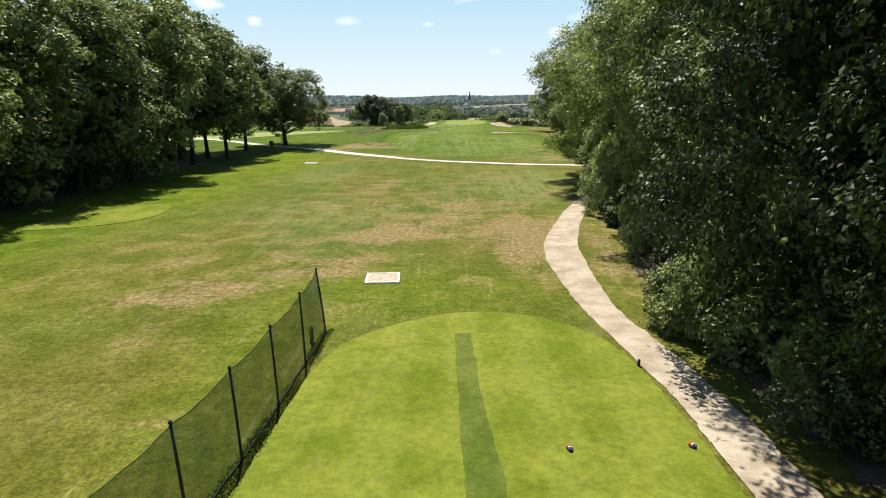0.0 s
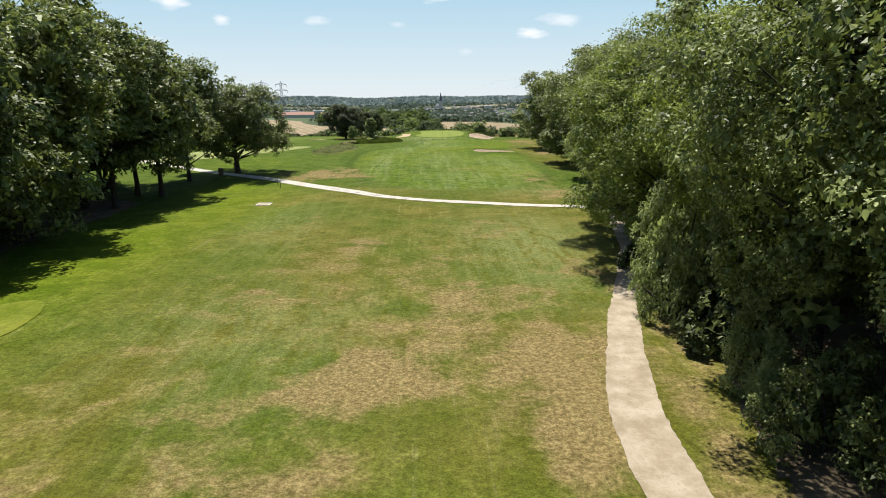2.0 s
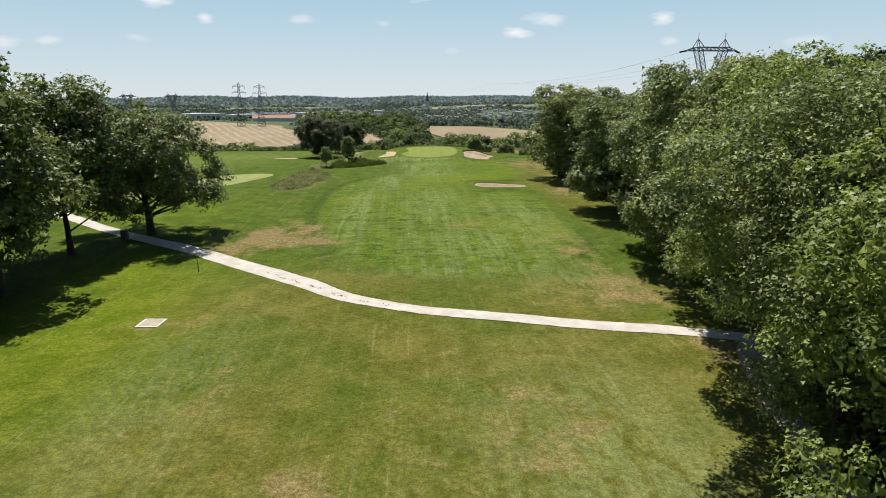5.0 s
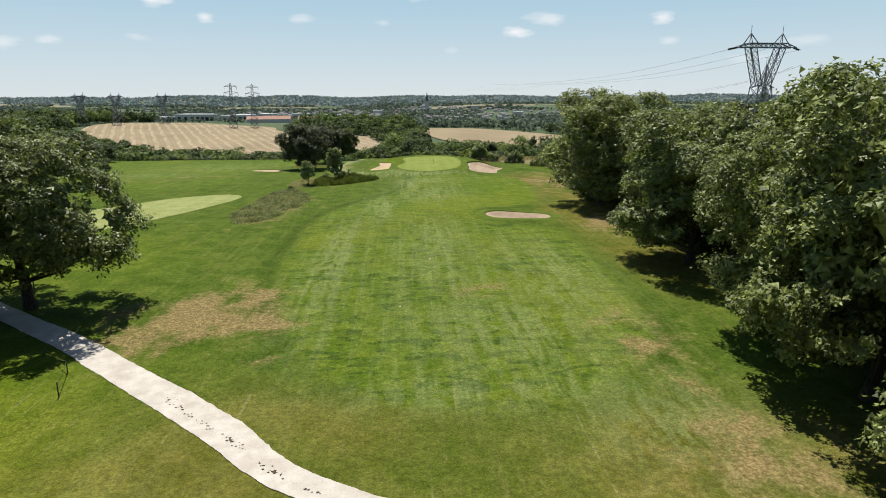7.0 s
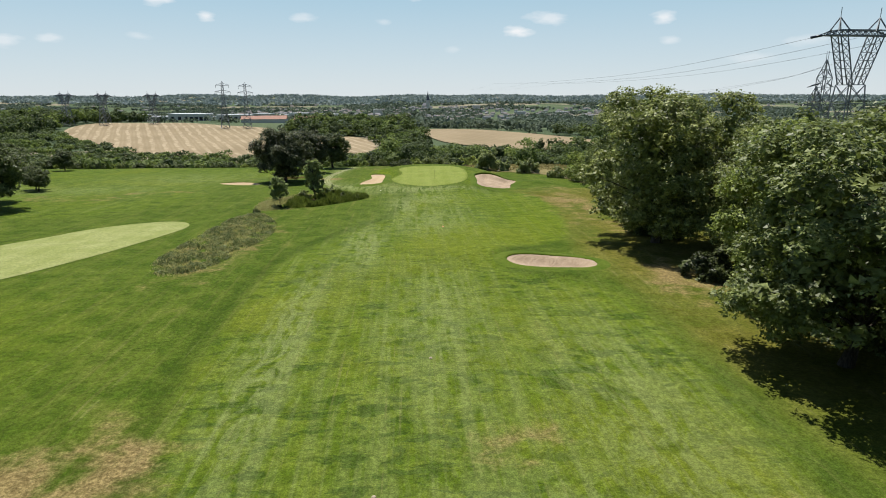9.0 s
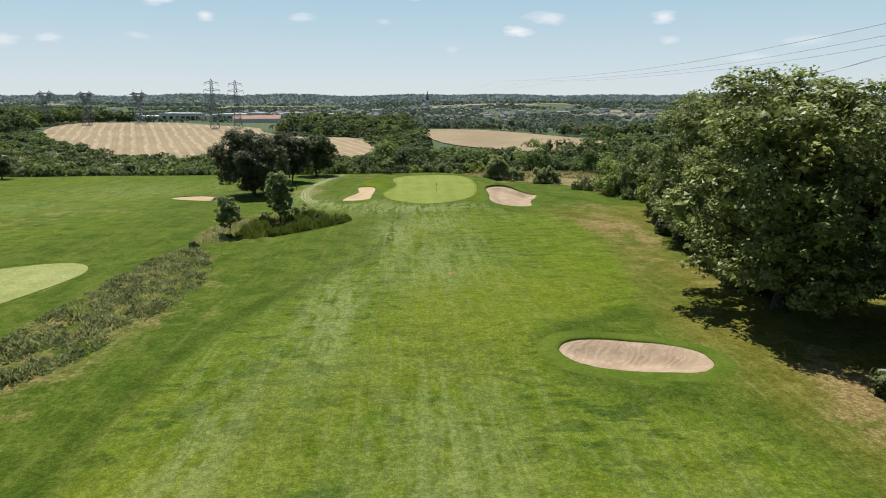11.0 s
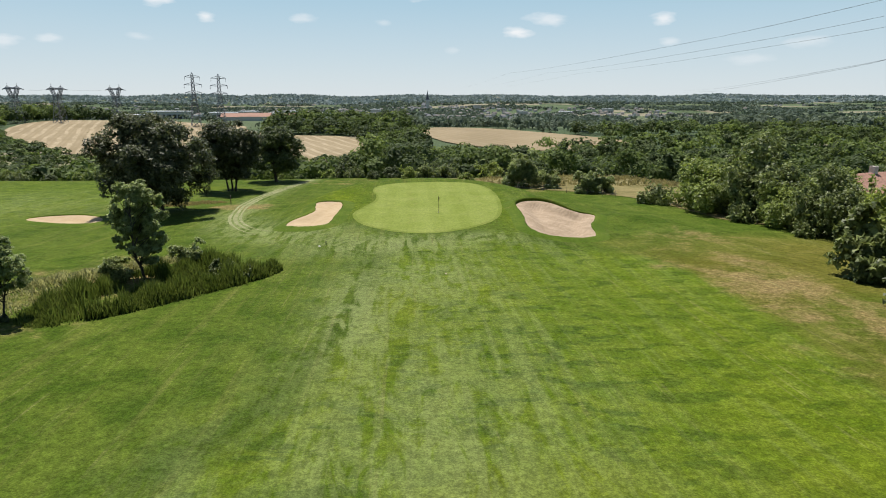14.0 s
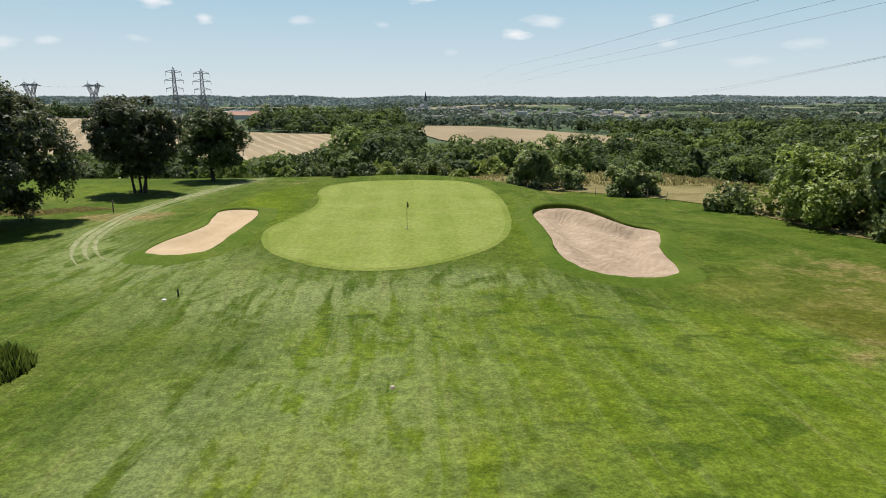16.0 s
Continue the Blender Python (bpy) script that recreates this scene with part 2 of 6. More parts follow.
def mown(name, lo, hi, stripe=0.0, turn=0.0):
    n = Nodes(name)
    w = n.coord("World")
    a, b = grass_detail(n, w)
    mid = n.noise(w, 0.33, 5, 0.6, 0.3)
    col = n.mix(n.ramp(mid, 0.35, 0.68), lo, hi)
    if stripe:
        s = n.wave(n.coord("World", (1, 0.04, 1), turn), 0.14, 1.2)
        col = n.mix(n.ramp(s, 0.3, 0.7, 0, stripe), col, tuple(min(1, c * 1.35 + 0.02) for c in hi))
    dry = n.ramp(n.noise(w, 0.75, 6, 0.7), 0.56, 0.74, 0, 0.5)
    col = n.mix(dry, col, (0.26, 0.22, 0.08))
    col = n.mix(n.ramp(a, 0.35, 0.75, 0.0, 0.4), col, n.mix(0.6, col, (0.03, 0.06, 0.005)))
    col = n.mix(n.ramp(b, 0.35, 0.75, 0.0, 0.4), col, n.mix(0.25, col, (0.30, 0.34, 0.12)))
    col = n.shade(col, n.noise(w, 5.0, 5, 0.75), 0.28, 0.72, 0.78, 1.18)
    n.p.inputs["Specular IOR Level"].default_value = 0.04
    n.bump(b, 0.35, 0.02)
    return n.done(col, 0.9, 0.63)


def sand(name, lo, hi, pebbles=0.3, rake=0.0):
    n = Nodes(name)
    w = n.coord("World")
    a = n.noise(w, 0.9, 6, 0.65)
    b = n.noise(w, 9.0, 6, 0.7)
    c = n.noise(w, 60.0, 2, 0.6)
    col = n.mix(n.ramp(a, 0.3, 0.72), lo, hi)
    col = n.mix(n.ramp(b, 0.52, 0.75, 0, pebbles), col, tuple(v * 0.62 for v in lo))
    h = n.math("ADD", b, n.math("MULTIPLY", c, 0.4))
    if rake:
        r = n.wave(n.coord("World", (1, 1, 1), 0.7), 0.7, 14.0, 3.0)
        col = n.mix(n.ramp(r, 0.35, 0.65, 0, rake), col, tuple(v * 0.80 for v in lo))
        h = n.math("ADD", h, r)
    n.p.inputs["Specular IOR Level"].default_value = 0.1
    n.bump(h, 0.5, 0.05)
    return n.done(col, 0.95)


def foliage(name, dark, lite, gloss=0.5, through=0.22, patch_size=0.55):
    """Leaves: every leaf its own shade, light partly passing through, a waxy sheen."""
    n = Nodes(name)
    r = n.island()
    t = n.random()
    patch = n.noise(n.coord("Object"), patch_size, 3, 0.6)
    twig = n.noise(n.coord("Object"), patch_size * 4.0, 3, 0.6)
    tone = n.math("ADD", n.math("MULTIPLY", r, 0.34), n.math("MULTIPLY", n.ramp(patch, 0.3, 0.7), 0.30))
    tone = n.math("ADD", tone, n.math("MULTIPLY", n.ramp(twig, 0.32, 0.68), 0.36))
    col = n.mix(n.ramp(tone, 0.22, 0.88), dark, lite)
    col = n.mix(n.ramp(t, 0.2, 1.0, 0.0, 0.5), col, n.mix(0.6, col, tuple(0.9 * c for c in dark)))
    col = n.mix(n.ramp(t, 0.35, 0.0, 0.0, 0.5), col, n.mix(1.0, col, (1.15, 1.06, 0.85), "MULTIPLY"))
    n.done(col, gloss, 1.0)
    n.p.inputs["Specular IOR Level"].default_value = 0.18 if gloss < 0.6 else 0.12
    tr = n.t.nodes.new("ShaderNodeBsdfTranslucent")
    n.put(tr.inputs["Color"], n.mix(0.4, col, (lite[0] * 1.3, lite[1] * 1.4, lite[2] * 0.9)))
    mx = n.t.nodes.new("ShaderNodeMixShader")
    mx.inputs[0].default_value = through
    n.t.links.new(n.p.outputs[0], mx.inputs[1])
    n.t.links.new(tr.outputs[0], mx.inputs[2])
    n.t.links.new(mx.outputs[0], n.out.inputs["Surface"])
    return n.m


def bark():
    n = Nodes("bark")
    v = n.noise(n.coord("Object", (6, 6, 1.2)), 2.0, 6, 0.7)
    n.bump(v, 0.8, 0.06)
    return n.done(n.mix(n.ramp(v, 0.35, 0.7), (0.030, 0.024, 0.018), (0.115, 0.095, 0.075)), 0.95)


def netting():
    n = Nodes("green_netting")
    v = n.noise(n.coord("Object"), 1.3, 4)
    n.done(n.mix(n.ramp(v, 0.3, 0.7), (0.055, 0.130, 0.085), (0.090, 0.180, 0.120)), 0.6)
    clear = n.t.nodes.new("ShaderNodeBsdfTransparent")
    mx = n.t.nodes.new("ShaderNodeMixShader")
    n.put(mx.inputs[0], n.ramp(v, 0.3, 0.7, 0.58, 0.72))
    n.t.links.new(clear.outputs[0], mx.inputs[1])
    n.t.links.new(n.p.outputs[0], mx.inputs[2])
    n.t.links.new(mx.outputs[0], n.out.inputs["Surface"])
    return n.m


def stubble(name, swath):
    """Harvested ground with pale swaths lying in bent rows, and fine drill lines between them."""
    n = Nodes(name)
    w = n.coord("World")
    along = n.coord("World", (1, 1, 1), radians(-23))
    rows = n.wave(along, 0.050, 2.2, 1.0)
    fine = n.wave(along, 0.15, 2.0, 1.0)
    a = n.noise(w, 0.03, 5, 0.6)
    gap = n.noise(along, 0.10, 4, 0.7)
    col = n.mix(n.ramp(a, 0.3, 0.7), (0.225, 0.170, 0.092), (0.300, 0.232, 0.136))
    col = n.mix(n.ramp(fine, 0.3, 0.8, 0, 0.3), col, (0.200, 0.142, 0.068))
    col = n.mix(n.math("MULTIPLY", n.ramp(rows, 0.60, 0.92, 0, swath), n.ramp(gap, 0.35, 0.6, 0.15, 1.0)), col, (0.480, 0.390, 0.255))
    col = n.mix(n.ramp(n.noise(w, 0.6, 5, 0.7), 0.4, 0.75, 0, 0.3), col, (0.20, 0.17, 0.07))
    return n.done(col, 0.95)


TURF = turf_ground()
LIP = mown("bunker_lip", (0.066, 0.116, 0.008), (0.112, 0.158, 0.018))
MEADOW_TURF = mown("meadow_turf", (0.190, 0.160, 0.066), (0.290, 0.235, 0.110))
TEE = mown("tee_turf", (0.125, 0.165, 0.010), (0.212, 0.230, 0.028), 0.15, 0.05)
STRIP = mown("regrown_strip", (0.075, 0.112, 0.010), (0.155, 0.175, 0.036))
PALE_GREEN = mown("side_green_turf", (0.265, 0.300, 0.095), (0.325, 0.350, 0.135), 0.12, 0.5)
COLLAR = mown("collar_turf", (0.165, 0.215, 0.034), (0.220, 0.262, 0.056))
SHADY_LITTER = sand("shade_toned_litter", (0.085, 0.066, 0.040), (0.180, 0.142, 0.090), 0.6)
GREEN = mown("green_turf", (0.200, 0.250, 0.045), (0.250, 0.295, 0.070), 0.12, 0.15)
SAND = sand("bunker_sand", (0.330, 0.248, 0.168), (0.455, 0.352, 0.250), 0.5, 0.16)
PALE_SAND = sand("pale_bunker_sand", (0.430, 0.320, 0.190), (0.500, 0.385, 0.245), 0.2)
DIRT = sand("path_dirt", (0.300, 0.243, 0.160), (0.490, 0.418, 0.318), 0.7)
GRAVEL = sand("path_gravel", (0.470, 0.425, 0.360), (0.620, 0.580, 0.515), 0.6)
WORN = sand("worn_track", (0.190, 0.210, 0.086), (0.310, 0.315, 0.170), 0.4)
OAK = foliage("oak_leaves", (0.046, 0.062, 0.018), (0.255, 0.295, 0.095), 0.48, 0.24)
# copy of the oak leaves with the wood's deep shade put into the colour
OAK_SHADED = foliage("shade_darkened_oak_leaves", (0.015, 0.022, 0.006), (0.108, 0.130, 0.040), 0.48, 0.10)
OAK_LIGHT = foliage("light_leaves", (0.070, 0.096, 0.020), (0.315, 0.372, 0.090), 0.5, 0.30)
COPPER = foliage("bronze_leaves", (0.020, 0.027, 0.012), (0.125, 0.138, 0.066), 0.5, 0.28)
MAPLE = foliage("dark_leaves", (0.028, 0.042, 0.013), (0.135, 0.165, 0.056), 0.5, 0.28)
WILLOW = foliage("grey_leaves", (0.090, 0.120, 0.040), (0.370, 0.420, 0.190), 0.5, 0.46, 0.9)
SALLOW = foliage("sallow_leaves", (0.095, 0.122, 0.044), (0.370, 0.412, 0.170), 0.45, 0.42)
REED = foliage("reed_blades", (0.040, 0.068, 0.010), (0.135, 0.165, 0.040), 0.7, 0.38)
CLOD = plain("dark_earth", (0.085, 0.068, 0.050), 0.95, 0, 0.4, 9)
WEED = foliage("weed_leaves", (0.055, 0.075, 0.022), (0.270, 0.290, 0.140), 0.8, 0.3)
LONG = foliage("long_grass_blades", (0.040, 0.070, 0.008), (0.110, 0.150, 0.026), 0.8, 0.35)
HAY = foliage("rough_grass_blades", (0.202, 0.198, 0.079), (0.374, 0.346, 0.180), 0.9, 0.5)
MEADOW = foliage("meadow_blades", (0.170, 0.145, 0.060), (0.300, 0.250, 0.120), 0.9, 0.4)
WOODLAND = foliage("woodland_leaves", (0.040, 0.062, 0.016), (0.125, 0.165, 0.048), 0.7, 0.3, 0.10)
WOODLAND_DARK = foliage("dark_woodland_leaves", (0.026, 0.042, 0.014), (0.085, 0.112, 0.038), 0.7, 0.25, 0.10)
WOODLAND_LIGHT = foliage("light_woodland_leaves", (0.062, 0.092, 0.020), (0.175, 0.220, 0.058), 0.7, 0.35, 0.10)
# far greens tinted blue-grey: the haze of distance put into the leaf colour
HAZY_WOOD = foliage("haze_tinted_far_leaves", (0.056, 0.078, 0.062), (0.118, 0.148, 0.110), 0.9, 0.2, 0.03)
HAZY_RIDGE = foliage("haze_tinted_ridge_leaves", (0.140, 0.180, 0.198), (0.190, 0.236, 0.250), 0.95, 0.2, 0.01)
BARK = bark()
NETTING = netting()
STUBBLE, PALE_STUBBLE = stubble("stubble", 0.55), stubble("pale_stubble", 0.15)
STEEL = plain("galvanised_steel", (0.20, 0.21, 0.22), 0.55, 0.4, 0.2, 1.0)
POST = plain("dark_post", (0.018, 0.020, 0.022), 0.5)
WOOD = plain("weathered_wood", (0.16, 0.12, 0.085), 0.9, 0, 0.35, 9)
WHITE = plain("white_paint", (0.78, 0.77, 0.73), 0.6, 0, 0.12, 5)
MATTING = plain("worn_mat", (0.40, 0.34, 0.24), 0.95, 0, 0.25, 7)
RED = plain("red_paint", (0.60, 0.06, 0.03), 0.4)
BLUE = plain("blue_paint", (0.02, 0.04, 0.16), 0.4)
BLACK = plain("black_rubber", (0.012, 0.012, 0.012), 0.6)
YELLOW = plain("faded_flag", (0.16, 0.15, 0.06), 0.7)
OLD_ROOF = plain("weathered_tiles", (0.215, 0.190, 0.180), 0.9, 0, 0.25, 0.1)
ROOF = plain("terracotta_tiles", (0.36, 0.20, 0.145), 0.85, 0, 0.25, 3)
SLATE = plain("slate", (0.12, 0.125, 0.14), 0.7, 0, 0.2, 3)
RENDERED = plain("rendered_wall", (0.66, 0.61, 0.54), 0.9, 0, 0.1, 2)
SHEET = plain("pale_sheet_roof", (0.70, 0.71, 0.72), 0.5, 0, 0.15, 0.02)
CHARCOAL = plain("dark_glass", (0.03, 0.035, 0.045), 0.2)

# ---- the lie of the land ----
from mathutils import geometry

KY = [-400, 90, 112, 140, 160, 180, 200, 225, 245, 270, 330, 400, 560, 645, 720, 950, 1400, 2000, 2600, 3600, 4300, 4900]
KZ = [0, 0, 0.5, 0.45, -0.1, -0.5, -1.4, -2.2, -3.0, -6.5, -15.5, -14.0, -9.5, -8.5, -13, -23, -36, -42, -37, -10, 5, -30]


def smooth(v, a, b):
    t = np.clip((v - a) / (b - a), 0, 1)
    return t * t * (3 - 2 * t)


def chaikin(poly, times=2):
    for _ in range(times):
        p = np.asarray(poly, float)
        q = np.roll(p, -1, 0)
        poly = np.stack([0.75 * p + 0.25 * q, 0.25 * p + 0.75 * q], 1).reshape(-1, 2)
    return np.asarray(poly, float)


def inside(x, y, poly):
    """Signed distance to an outline, positive within."""
    p = np.asarray(poly, float)
    best, odd = np.full(x.shape, 1e9), np.zeros(x.shape, bool)
    for (ax, ay), (bx, by) in zip(p, np.roll(p, -1, 0)):
        dx, dy = bx - ax, by - ay
        t = np.clip(((x - ax) * dx + (y - ay) * dy) / (dx * dx + dy * dy + 1e-9), 0, 1)
        best = np.minimum(best, np.hypot(x - ax - t * dx, y - ay - t * dy))
        odd ^= ((ay > y) != (by > y)) & (x < dx * (y - ay) / (by - ay + 1e-12) + ax)
    return np.where(odd, best, -best)


TEE_LINE = chaikin([(-4.0, -12), (-3.9, 12), (-3.7, 16), (-3.4, 18.9), (-2.7, 20.5), (-1.4, 21.9), (0.4, 23.1), (2.2, 23.5), (3.9, 23.1), (5.3, 22.0), (6.1, 20.8), (6.7, 18.9), (6.9, 16), (7.0, 12), (7.2, -12)])
GREEN_LINE = chaikin([(-1.5, 195), (-1.9, 197.7), (-1.0, 200.4), (0.0, 203.4), (0.0, 206.3), (-0.8, 209.5), (-0.6, 213), (1.5, 215.2), (5, 216), (9, 215.8), (11.6, 214), (12.5, 209), (12.3, 203), (11.6, 197.3), (10.6, 194), (8.9, 191.7), (6.7, 190), (4.6, 189.3), (2.6, 189.7), (0.6, 191.2), (-0.8, 193)])
SIDE_GREEN = chaikin([(-52, 112), (-40, 124), (-32.6, 134.2), (-29.6, 140.5), (-27.6, 146.8), (-25.8, 153), (-25.2, 157), (-26.8, 160), (-29.6, 160.9), (-33.5, 159.3), (-37, 155.8), (-39, 150), (-47, 137), (-56, 120)])
SIDE_TEE = chaikin([(-27.6, 40), (-27.2, 43.5), (-25.3, 46), (-23, 48.4), (-21.4, 48.4), (-20.4, 46), (-20.4, 42.8), (-22, 40.8), (-24.6, 39.6), (-27, 38.8)])
BUNKERS = [("bunker", chaikin([(13.7, 201.2), (15.4, 202.8), (17.1, 202.4), (18.4, 200.8), (19.7, 199.9), (21.8, 200.6), (21.4, 198.4), (19.7, 195), (19.3, 190.8), (18, 189.6), (16, 188.7), (14.8, 188.6), (13.8, 189.1), (13.2, 190.2), (13.3, 192.6), (13.7, 196)]), 0.65, "sand"),
           ("bunker", chaikin([(-8.0, 194.8), (-7.8, 196.5), (-6.6, 197.2), (-5.6, 198.4), (-6.3, 201.8), (-6.2, 203.2), (-3.9, 203.3), (-3.4, 201.8), (-3.5, 198), (-3.7, 194.6), (-3.9, 192.6), (-4.9, 192.5), (-6.3, 193.3)]), 0.35, "pale"),
           ("bunker", chaikin([(9.5, 137.3), (11, 138.7), (14.4, 138.8), (17.2, 137.9), (18.3, 136.2), (17.3, 134.5), (15, 134.3), (11.6, 135.2)]), 0.5, "sand"),
           ("bunker", chaikin([(-36.4, 204), (-33.6, 206.6), (-29.8, 206.2), (-27.3, 202.8), (-28.2, 200.5), (-33.1, 201.7)]), 0.3, "pale")]
FAIRWAY = chaikin([(-0.6, 89.7), (3.6, 88.9), (8, 89.5), (12.5, 92.4), (15.2, 96.3), (16.8, 103), (17.6, 118), (17.4, 130), (9.4, 132.5), (8.6, 140.5), (15.6, 144.2), (18.2, 147), (20, 154.5), (21.4, 163), (22.1, 172), (21.4, 183), (14, 187), (4, 186.5), (1.4, 183), (1.3, 173), (0.0, 166), (-1.5, 160), (-4.6, 154.6), (-7.0, 149.4), (-8.8, 144), (-10.4, 138), (-11.4, 130), (-11.2, 114), (-9.0, 103), (-5.4, 93.4)])
SIDE_FAIRWAY = chaikin([(-110, 150), (-70, 160), (-42, 163), (-30, 176), (-33, 196), (-38, 210), (-24, 222), (-22, 238), (-60, 244), (-120, 245)])
MOUND = [(5.5, 203, 13, 19)]


def land(x, y):
    """Height of the ground in metres, for arrays."""
    x, y = np.asarray(x, float), np.asarray(y, float)
    r = np.hypot(x * 0.9, np.maximum(y, 0))
    s = y + (r - y) * smooth(np.maximum(y, np.abs(x)), 500, 1000)
    z = np.interp(s, KY, KZ)
    z = z - 3.2 * smooth(x, 36, 70) * smooth(y, 130, 215) * smooth(-y, -420, -260)
    far = smooth(s, 260, 600)
    z = z + far * (2.2 * np.sin(x / 130 + 1.0) * np.cos(y / 170) + 6 * smooth(s, 800, 1800) * np.sin(x / 410 + 0.5) * np.cos(y / 530 + 0.4))
    z = z + smooth(s, 2800, 3900) * (5 * np.sin(np.arctan2(x, y + 1) * 17) + 3 * np.sin(np.arctan2(x, y + 1) * 41 + 2))
    z = z - 8 * smooth(y, 575, 690) * smooth(x, -105, 0) * smooth(-s, -1500, -1000)
    near = 1 - smooth(np.abs(y - 110), 140, 200)
    z = z + near * (0.05 * np.sin(x / 5.1 + y / 9) + 0.04 * np.sin(y / 4.3 - x / 7))
    for mx, my, rx, ry in MOUND:
        q = np.hypot((x - mx) / rx, (y - my) / ry)
        z = z + (-0.1 + 0.015 * (y - 189) - z) * smooth(-q, -1.32, -0.86)
    z = z + 0.03 * smooth(-np.hypot((x - 1.6) / 6.6, np.maximum(y - 12, 0) / 12.5), -1.12, -0.95) * (y > -30)
    z = z + 0.3 * np.exp(-((x - 13.8) ** 2 / 22 + (y - 132.6) ** 2 / 3))
    z = z + 6.5 * smooth(-x, 60, 140) * smooth(y, 690, 860) * smooth(-y, -1400, -1080)
    for bx, by in ((24.5, 200), (9.5, 140.5)):
        z = z + 0.5 * np.exp(-((x - bx) ** 2 / 18 + (y - by) ** 2 / 10))
    return z


def height(x, y):
    return float(land(np.array([x]), np.array([y]))[0])


def mesh_of(name, verts, faces, material, flat=False):
    me = bpy.data.meshes.new(name)
    me.from_pydata([tuple(v) for v in np.asarray(verts).tolist()], [], [tuple(f) for f in (faces.tolist() if isinstance(faces, np.ndarray) else faces)])
    if material:
        me.materials.append(material)
    if not flat:
        me.polygons.foreach_set("use_smooth", np.ones(len(me.polygons), bool))
    me.update()
    return me


DRY = [(11.6, 41, 1.6, 7, 0.75), (9.8, 30, 1.2, 5, 0.6), (-1, 44, 13, 16, 0.52), (-11, 30, 9, 8, 0.45), (-18.5, 148, 4.5, 17, 0.55), (-17, 178, 4, 7, 0.6), (-18.5, 140, 4, 8, 0.5), (-16.5, 158, 3, 9, 0.5), (14, 90, 7, 14, 0.26), (23, 160, 4, 25, 0.24), (4, 68, 9, 9, 0.2), (-2.5, 38, 3.6, 3.2, 1.0), (3, 42, 7, 4, 0.62), (-6, 31, 3, 1.3, 0.75), (-9.5, 26.5, 3.2, 1.2, 0.9), (-12.5, 31, 3.5, 1.2, 0.55), (5.2, 39, 3.4, 7, 0.9),
       (5.5, 31, 1.2, 5, 0.7), (0, 55, 9, 5, 0.32), (3, 64, 5, 4, 0.35), (-5, 61, 2.2, 3.4, 0.6), (-1.5, 49, 2, 1.6, 0.55), (-10, 50, 4, 2.2, 0.45), (8.5, 52, 2, 7, 0.4),
       (-14.5, 102.5, 5.6, 5.2, 0.95), (-11, 106.5, 2.6, 1.6, 0.9), (-8.3, 95.6, 1.6, 0.9, 0.8), (17, 84, 4.5, 6, 0.65), (15.5, 98, 3, 6, 0.55), (19, 72, 4, 6, 0.6),
       (23.5, 132, 2.8, 6, 0.7), (25, 170, 4, 10, 0.52), (24, 181, 4, 4, 0.6), (6, 107, 4, 2, 0.4), (-17, 211, 4, 2.2, 0.7), (-25, 213, 6, 2, 0.5), (9.6, 55, 1.4, 3, 0.5),
       (-40, 190, 9, 4, 0.45), (-52, 182, 8, 5, 0.5), (-8, 15, 2, 4, 0.25), (2, 240, 18, 5, 0.5), (34, 236, 22, 12, 0.8), (7.5, 66, 0.7, 12, 0.4), (4.5, 62, 0.5, 12, 0.4),
       (-13, 62, 0.5, 14, 0.35), (-10.5, 74, 0.6, 10, 0.35), (-16.6, 79, 3.0, 2.6, 0.5), (-19, 20, 6, 1.6, 0.5), (-16, 16, 5, 1.2, 0.45), (-24, 12, 7, 2.0, 0.5), (25.5, 150, 3, 22, 0.3), (27, 190, 5, 6, 0.45), (25, 176, 4.5, 8, 0.7), (5.0, 33, 1.7, 4.5, 1.0), (9.4, 36, 1.3, 6, 0.85), (8.6, 29, 0.9, 6, 0.75), (8.0, 41.5, 1.5, 4, 0.8), (-6.5, 28.6, 4, 1.2, 0.8), (-10.5, 25, 3.6, 1.3, 0.9), (11.5, 49, 1.6, 4, 0.7)]
LUSH = [(-24, 58, 5, 18, 1.0), (-21, 80, 5, 14, 1.0), (-28, 34, 5, 8, 0.9), (-4, 206, 2.5, 8, 0.9), (-1.5, 26, 6, 2.6, 0.55), (-6, 18, 2, 8, 0.5), (12.8, 198, 1.4, 8, 0.7),
        (-30, 118, 8, 10, 0.5), (-25, 25, 7, 6, 0.6), (-24, 92, 4, 6, 1.0), (17, 158, 4, 12, 0.5), (19, 172, 3, 8, 0.45), (8, 150, 5, 7, 0.3), (10, 178, 5, 5, 0.3)]

